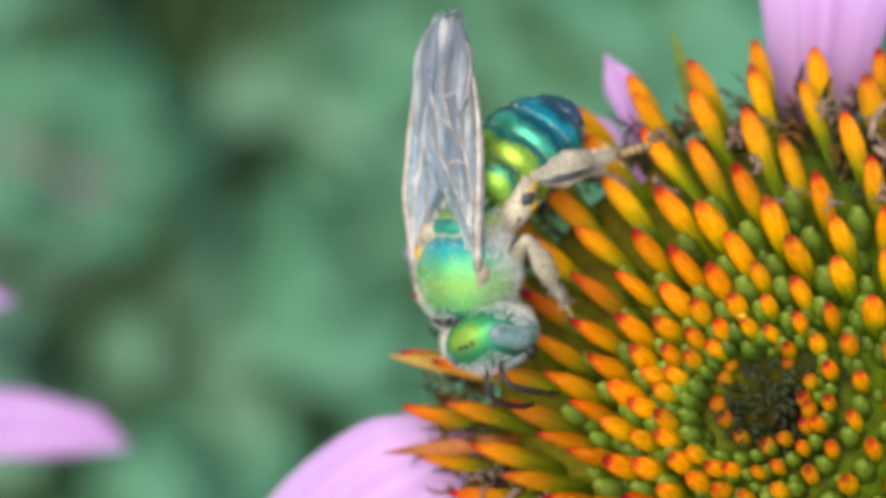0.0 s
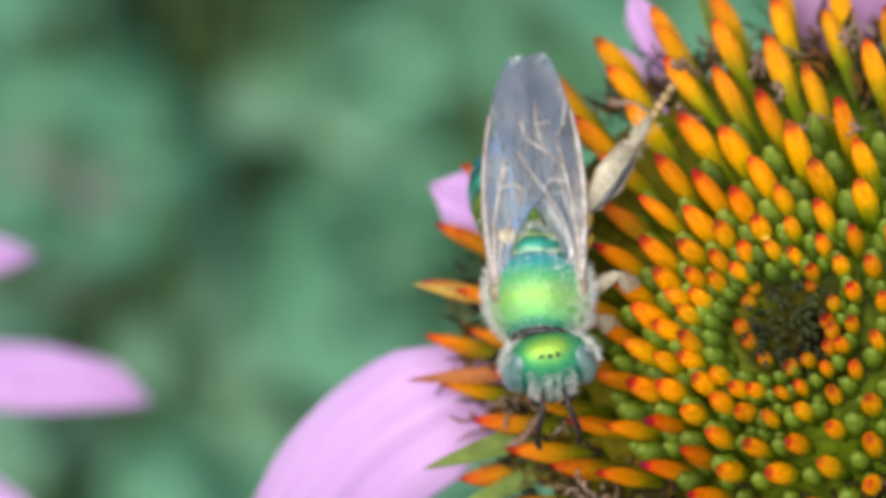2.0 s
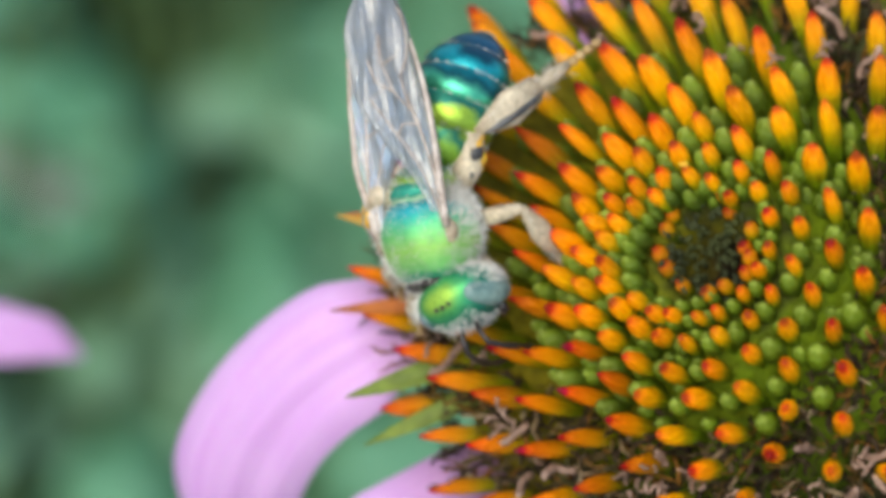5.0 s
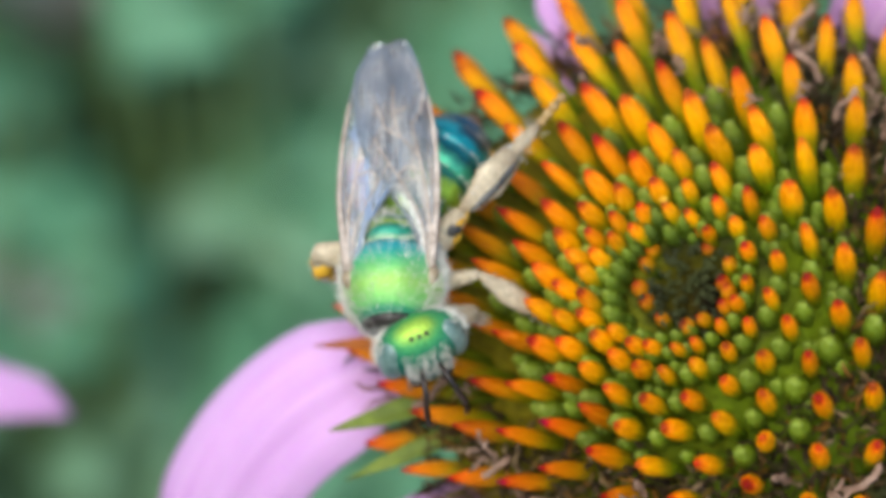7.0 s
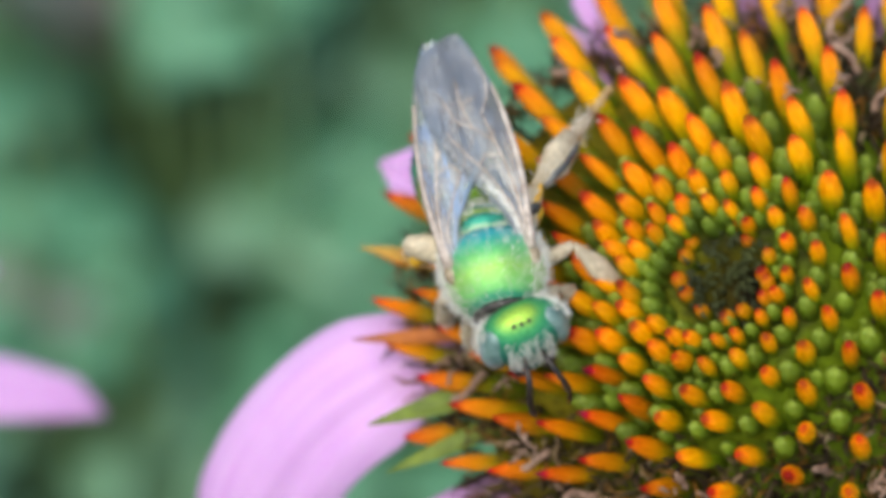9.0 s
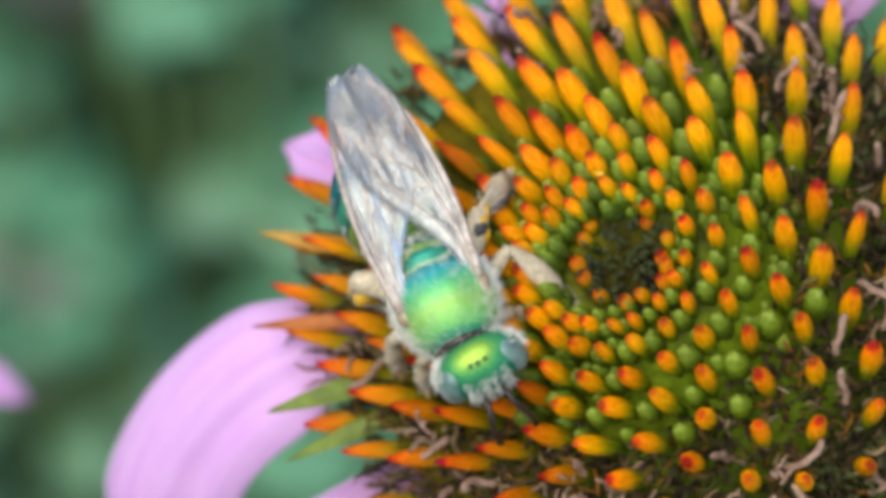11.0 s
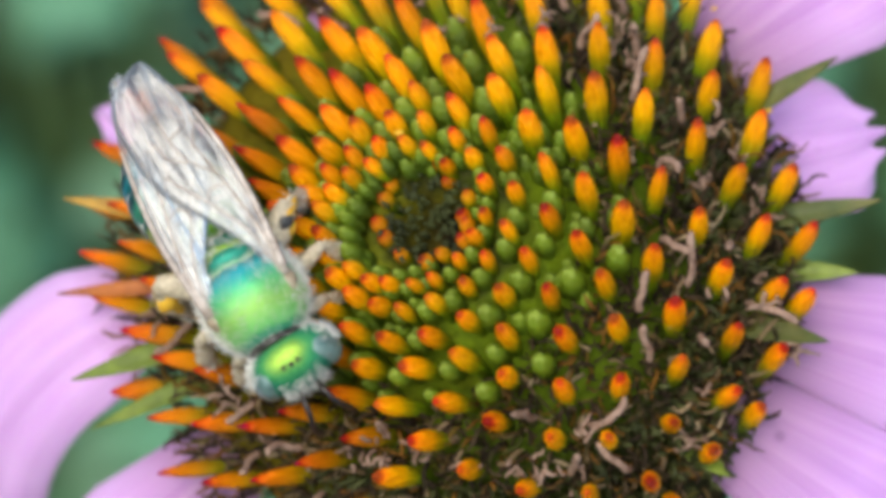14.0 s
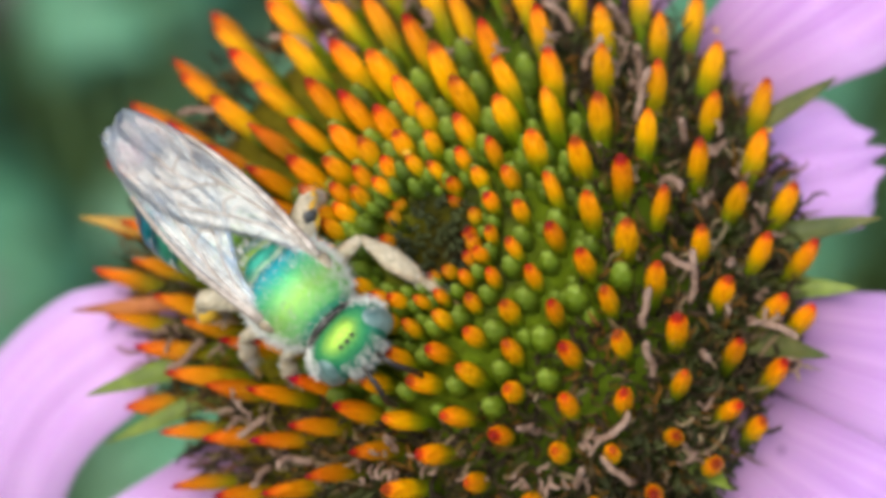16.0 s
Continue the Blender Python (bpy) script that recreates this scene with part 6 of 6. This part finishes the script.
    walk(thigh, [
        (0, pose(0.000850, -0.000100, -0.000950, 32.733, -48.084, -83.534)),
        (0.5, pose(0.000850, -0.000100, -0.000950, -17.684, -61.901, -91.587)),
        (1, pose(0.000850, -0.000100, -0.000950, -93.806, -41.175, 5.460)),
        (1.5, pose(0.000850, -0.000100, -0.000950, -99.981, -9.676, 29.129)),
        (2, pose(0.000850, -0.000100, -0.000950, -109.397, -14.737, 22.761)),
        (2.5, pose(0.000850, -0.000100, -0.000950, -47.043, -53.775, -18.874)),
        (3, pose(0.000850, -0.000100, -0.000950, 28.447, -44.179, -88.898)),
        (3.5, pose(0.000850, -0.000100, -0.000950, 25.077, -45.976, -83.818)),
        (3.7, pose(0.000850, -0.000100, -0.000950, 25.149, -45.676, -84.236)),
        (5.8, pose(0.000850, -0.000100, -0.000950, 19.289, -46.379, -81.752)),
        (6, pose(0.000850, -0.000100, -0.000950, 13.126, -47.903, -79.996)),
        (6.5, pose(0.000850, -0.000100, -0.000950, -45.937, -51.430, -47.348)),
        (7, pose(0.000850, -0.000100, -0.000950, -91.582, -36.975, 1.984)),
        (7.5, pose(0.000850, -0.000100, -0.000950, -90.069, -35.996, -5.366)),
        (8, pose(0.000850, -0.000100, -0.000950, -67.412, -48.899, -28.046)),
        (8.5, pose(0.000850, -0.000100, -0.000950, -22.849, -44.479, -48.492)),
        (9, pose(0.000850, -0.000100, -0.000950, -75.058, -45.067, -21.494)),
        (9.5, pose(0.000850, -0.000100, -0.000950, -77.456, -52.541, -34.567)),
        (10, pose(0.000850, -0.000100, -0.000950, -65.688, -51.392, -41.699)),
        (10.2, pose(0.000850, -0.000100, -0.000950, -58.347, -51.516, -48.082)),
        (12.3, pose(0.000850, -0.000100, -0.000950, -9.726, -36.340, -58.038)),
        (12.5, pose(0.000850, -0.000100, -0.000950, -8.443, -34.627, -58.515)),
        (13, pose(0.000850, -0.000100, -0.000950, -9.365, -36.068, -61.142)),
        (13.5, pose(0.000850, -0.000100, -0.000950, -12.155, -36.538, -63.969)),
        (14, pose(0.000850, -0.000100, -0.000950, -19.106, -41.839, -68.990)),
        (14.5, pose(0.000850, -0.000100, -0.000950, -16.563, -42.285, -88.532)),
        (15, pose(0.000850, -0.000100, -0.000950, -17.404, -43.250, -85.597)),
        (15.5, pose(0.000850, -0.000100, -0.000950, -16.427, -44.087, -89.073)),
        (16, pose(0.000850, -0.000100, -0.000950, -12.494, -44.398, -101.497)),
    ])
    for piece in below:
        walk(piece, [
            (0, pose(0, 0.001500, 0, -29.11, -26.24, 87.23)),
            (0.5, pose(0, 0.001500, 0, -64.75, -50.35, 135.05)),
            (1, pose(0, 0.001500, 0, 7.02, -49.20, 48.31)),
            (1.5, pose(0, 0.001500, 0, 21.26, -28.43, 22.38)),
            (2, pose(0, 0.001500, 0, 27.88, -33.05, 21.21)),
            (2.5, pose(0, 0.001500, 0, -21.04, -38.52, 79.31)),
            (3, pose(0, 0.001500, 0, -27.16, -23.76, 80.36)),
            (3.5, pose(0, 0.001500, 0, -28.20, -24.11, 81.54)),
            (3.7, pose(0, 0.001500, 0, -28.25, -24.19, 80.88)),
            (5.8, pose(0, 0.001500, 0, -29.87, -24.36, 80.96)),
            (6, pose(0, 0.001500, 0, -31.75, -25.20, 85.71)),
            (6.5, pose(0, 0.001500, 0, -25.26, -43.91, 79.75)),
            (7, pose(0, 0.001500, 0, 1.47, -44.68, 45.97)),
            (7.5, pose(0, 0.001500, 0, 1.37, -42.73, 44.53)),
            (8, pose(0, 0.001500, 0, -17.68, -42.47, 65.58)),
            (8.5, pose(0, 0.001500, 0, -31.04, -21.35, 75.63)),
            (9, pose(0, 0.001500, 0, -16.97, -40.78, 59.93)),
            (9.5, pose(0, 0.001500, 0, -21.83, -48.44, 69.98)),
            (10, pose(0, 0.001500, 0, -24.56, -43.39, 72.96)),
            (10.2, pose(0, 0.001500, 0, -27.86, -41.52, 76.71)),
            (12.3, pose(0, 0.001500, 0, -25.96, -13.28, 62.03)),
            (12.5, pose(0, 0.001500, 0, -25.19, -12.56, 60.05)),
            (13, pose(0, 0.001500, 0, -25.43, -14.27, 62.34)),
            (13.5, pose(0, 0.001500, 0, -26.29, -15.80, 65.67)),
            (14, pose(0, 0.001500, 0, -30.13, -20.66, 77.30)),
            (14.5, pose(0, 0.001500, 0, -32.11, -23.93, 82.93)),
            (15, pose(0, 0.001500, 0, -31.61, -23.91, 82.01)),
            (15.5, pose(0, 0.001500, 0, -31.86, -24.66, 82.83)),
            (16, pose(0, 0.001500, 0, -32.24, -26.05, 83.30)),
        ])
    thigh, below = LEGS["front_right"]
    walk(thigh, [
        (0, pose(0.000700, 0.000950, -0.000900, 25.284, -62.870, -61.972)),
        (0.5, pose(0.000700, 0.000950, -0.000900, -129.281, -15.675, 37.939)),
        (1, pose(0.000700, 0.000950, -0.000900, -88.416, -2.547, 45.071)),
        (1.5, pose(0.000700, 0.000950, -0.000900, -61.123, 16.801, 55.648)),
        (2, pose(0.000700, 0.000950, -0.000900, -79.845, 15.168, 48.541)),
        (2.5, pose(0.000700, 0.000950, -0.000900, -80.869, -21.193, 44.957)),
        (3, pose(0.000700, 0.000950, -0.000900, 24.687, -55.059, -73.048)),
        (3.5, pose(0.000700, 0.000950, -0.000900, 18.531, -57.205, -63.575)),
        (3.7, pose(0.000700, 0.000950, -0.000900, 19.017, -56.809, -64.647)),
        (5.8, pose(0.000700, 0.000950, -0.000900, 10.646, -56.681, -58.093)),
        (6, pose(0.000700, 0.000950, -0.000900, -17.012, -58.107, -40.124)),
        (6.5, pose(0.000700, 0.000950, -0.000900, -89.514, -28.081, 15.489)),
        (7, pose(0.000700, 0.000950, -0.000900, -84.710, 5.750, 44.694)),
        (7.5, pose(0.000700, 0.000950, -0.000900, -92.988, -0.423, 31.954)),
        (8, pose(0.000700, 0.000950, -0.000900, -100.558, -20.901, 16.421)),
        (8.5, pose(0.000700, 0.000950, -0.000900, -65.045, -37.671, -11.561)),
        (9, pose(0.000700, 0.000950, -0.000900, -106.272, -24.727, 8.329)),
        (9.5, pose(0.000700, 0.000950, -0.000900, -111.618, -36.500, -5.941)),
        (10, pose(0.000700, 0.000950, -0.000900, -101.416, -38.631, -12.813)),
        (10.2, pose(0.000700, 0.000950, -0.000900, -95.778, -40.734, -18.247)),
        (12.3, pose(0.000700, 0.000950, -0.000900, -11.185, -36.628, -46.305)),
        (12.5, pose(0.000700, 0.000950, -0.000900, -9.528, -35.069, -46.680)),
        (13, pose(0.000700, 0.000950, -0.000900, -10.923, -36.585, -48.276)),
        (13.5, pose(0.000700, 0.000950, -0.000900, -13.968, -36.713, -49.874)),
        (14, pose(0.000700, 0.000950, -0.000900, -44.858, -39.009, -40.565)),
        (14.5, pose(0.000700, 0.000950, -0.000900, -20.221, -42.798, -74.893)),
        (15, pose(0.000700, 0.000950, -0.000900, -24.040, -43.409, -68.206)),
        (15.5, pose(0.000700, 0.000950, -0.000900, -21.900, -44.563, -71.126)),
        (16, pose(0.000700, 0.000950, -0.000900, -18.514, -46.038, -83.114)),
    ])
    for piece in below:
        walk(piece, [
            (0, pose(0, 0.001200, 0, -14.62, -13.44, 57.95)),
            (0.5, pose(0, 0.001200, 0, 35.18, -5.40, 3.05)),
            (1, pose(0, 0.001200, 0, 11.07, 3.29, -4.60)),
            (1.5, pose(0, 0.001200, 0, -8.50, 5.64, -17.99)),
            (2, pose(0, 0.001200, 0, 6.10, 9.15, -15.26)),
            (2.5, pose(0, 0.001200, 0, 4.96, -3.33, 5.84)),
            (3, pose(0, 0.001200, 0, -12.77, -12.52, 52.35)),
            (3.5, pose(0, 0.001200, 0, -15.60, -12.22, 54.57)),
            (3.7, pose(0, 0.001200, 0, -15.43, -12.44, 54.37)),
            (5.8, pose(0, 0.001200, 0, -18.65, -12.15, 55.92)),
            (6, pose(0, 0.001200, 0, -12.95, -17.90, 49.65)),
            (6.5, pose(0, 0.001200, 0, 15.84, -9.63, 9.96)),
            (7, pose(0, 0.001200, 0, 5.80, 8.02, -11.96)),
            (7.5, pose(0, 0.001200, 0, 15.76, 4.79, -5.14)),
            (8, pose(0, 0.001200, 0, 23.00, -8.64, 7.02)),
            (8.5, pose(0, 0.001200, 0, 4.93, -20.06, 26.43)),
            (9, pose(0, 0.001200, 0, 26.17, -17.95, 11.44)),
            (9.5, pose(0, 0.001200, 0, 28.14, -32.87, 18.47)),
            (10, pose(0, 0.001200, 0, 22.45, -34.27, 23.53)),
            (10.2, pose(0, 0.001200, 0, 18.31, -36.12, 27.25)),
            (12.3, pose(0, 0.001200, 0, -23.48, -7.49, 52.30)),
            (12.5, pose(0, 0.001200, 0, -22.57, -6.68, 49.73)),
            (13, pose(0, 0.001200, 0, -23.26, -8.05, 53.77)),
            (13.5, pose(0, 0.001200, 0, -24.22, -9.01, 57.61)),
            (14, pose(0, 0.001200, 0, -15.14, -23.58, 54.37)),
            (14.5, pose(0, 0.001200, 0, -25.82, -17.93, 75.21)),
            (15, pose(0, 0.001200, 0, -25.55, -18.15, 74.72)),
            (15.5, pose(0, 0.001200, 0, -26.16, -17.28, 76.99)),
            (16, pose(0, 0.001200, 0, -24.78, -18.52, 75.12)),
        ])

motions()
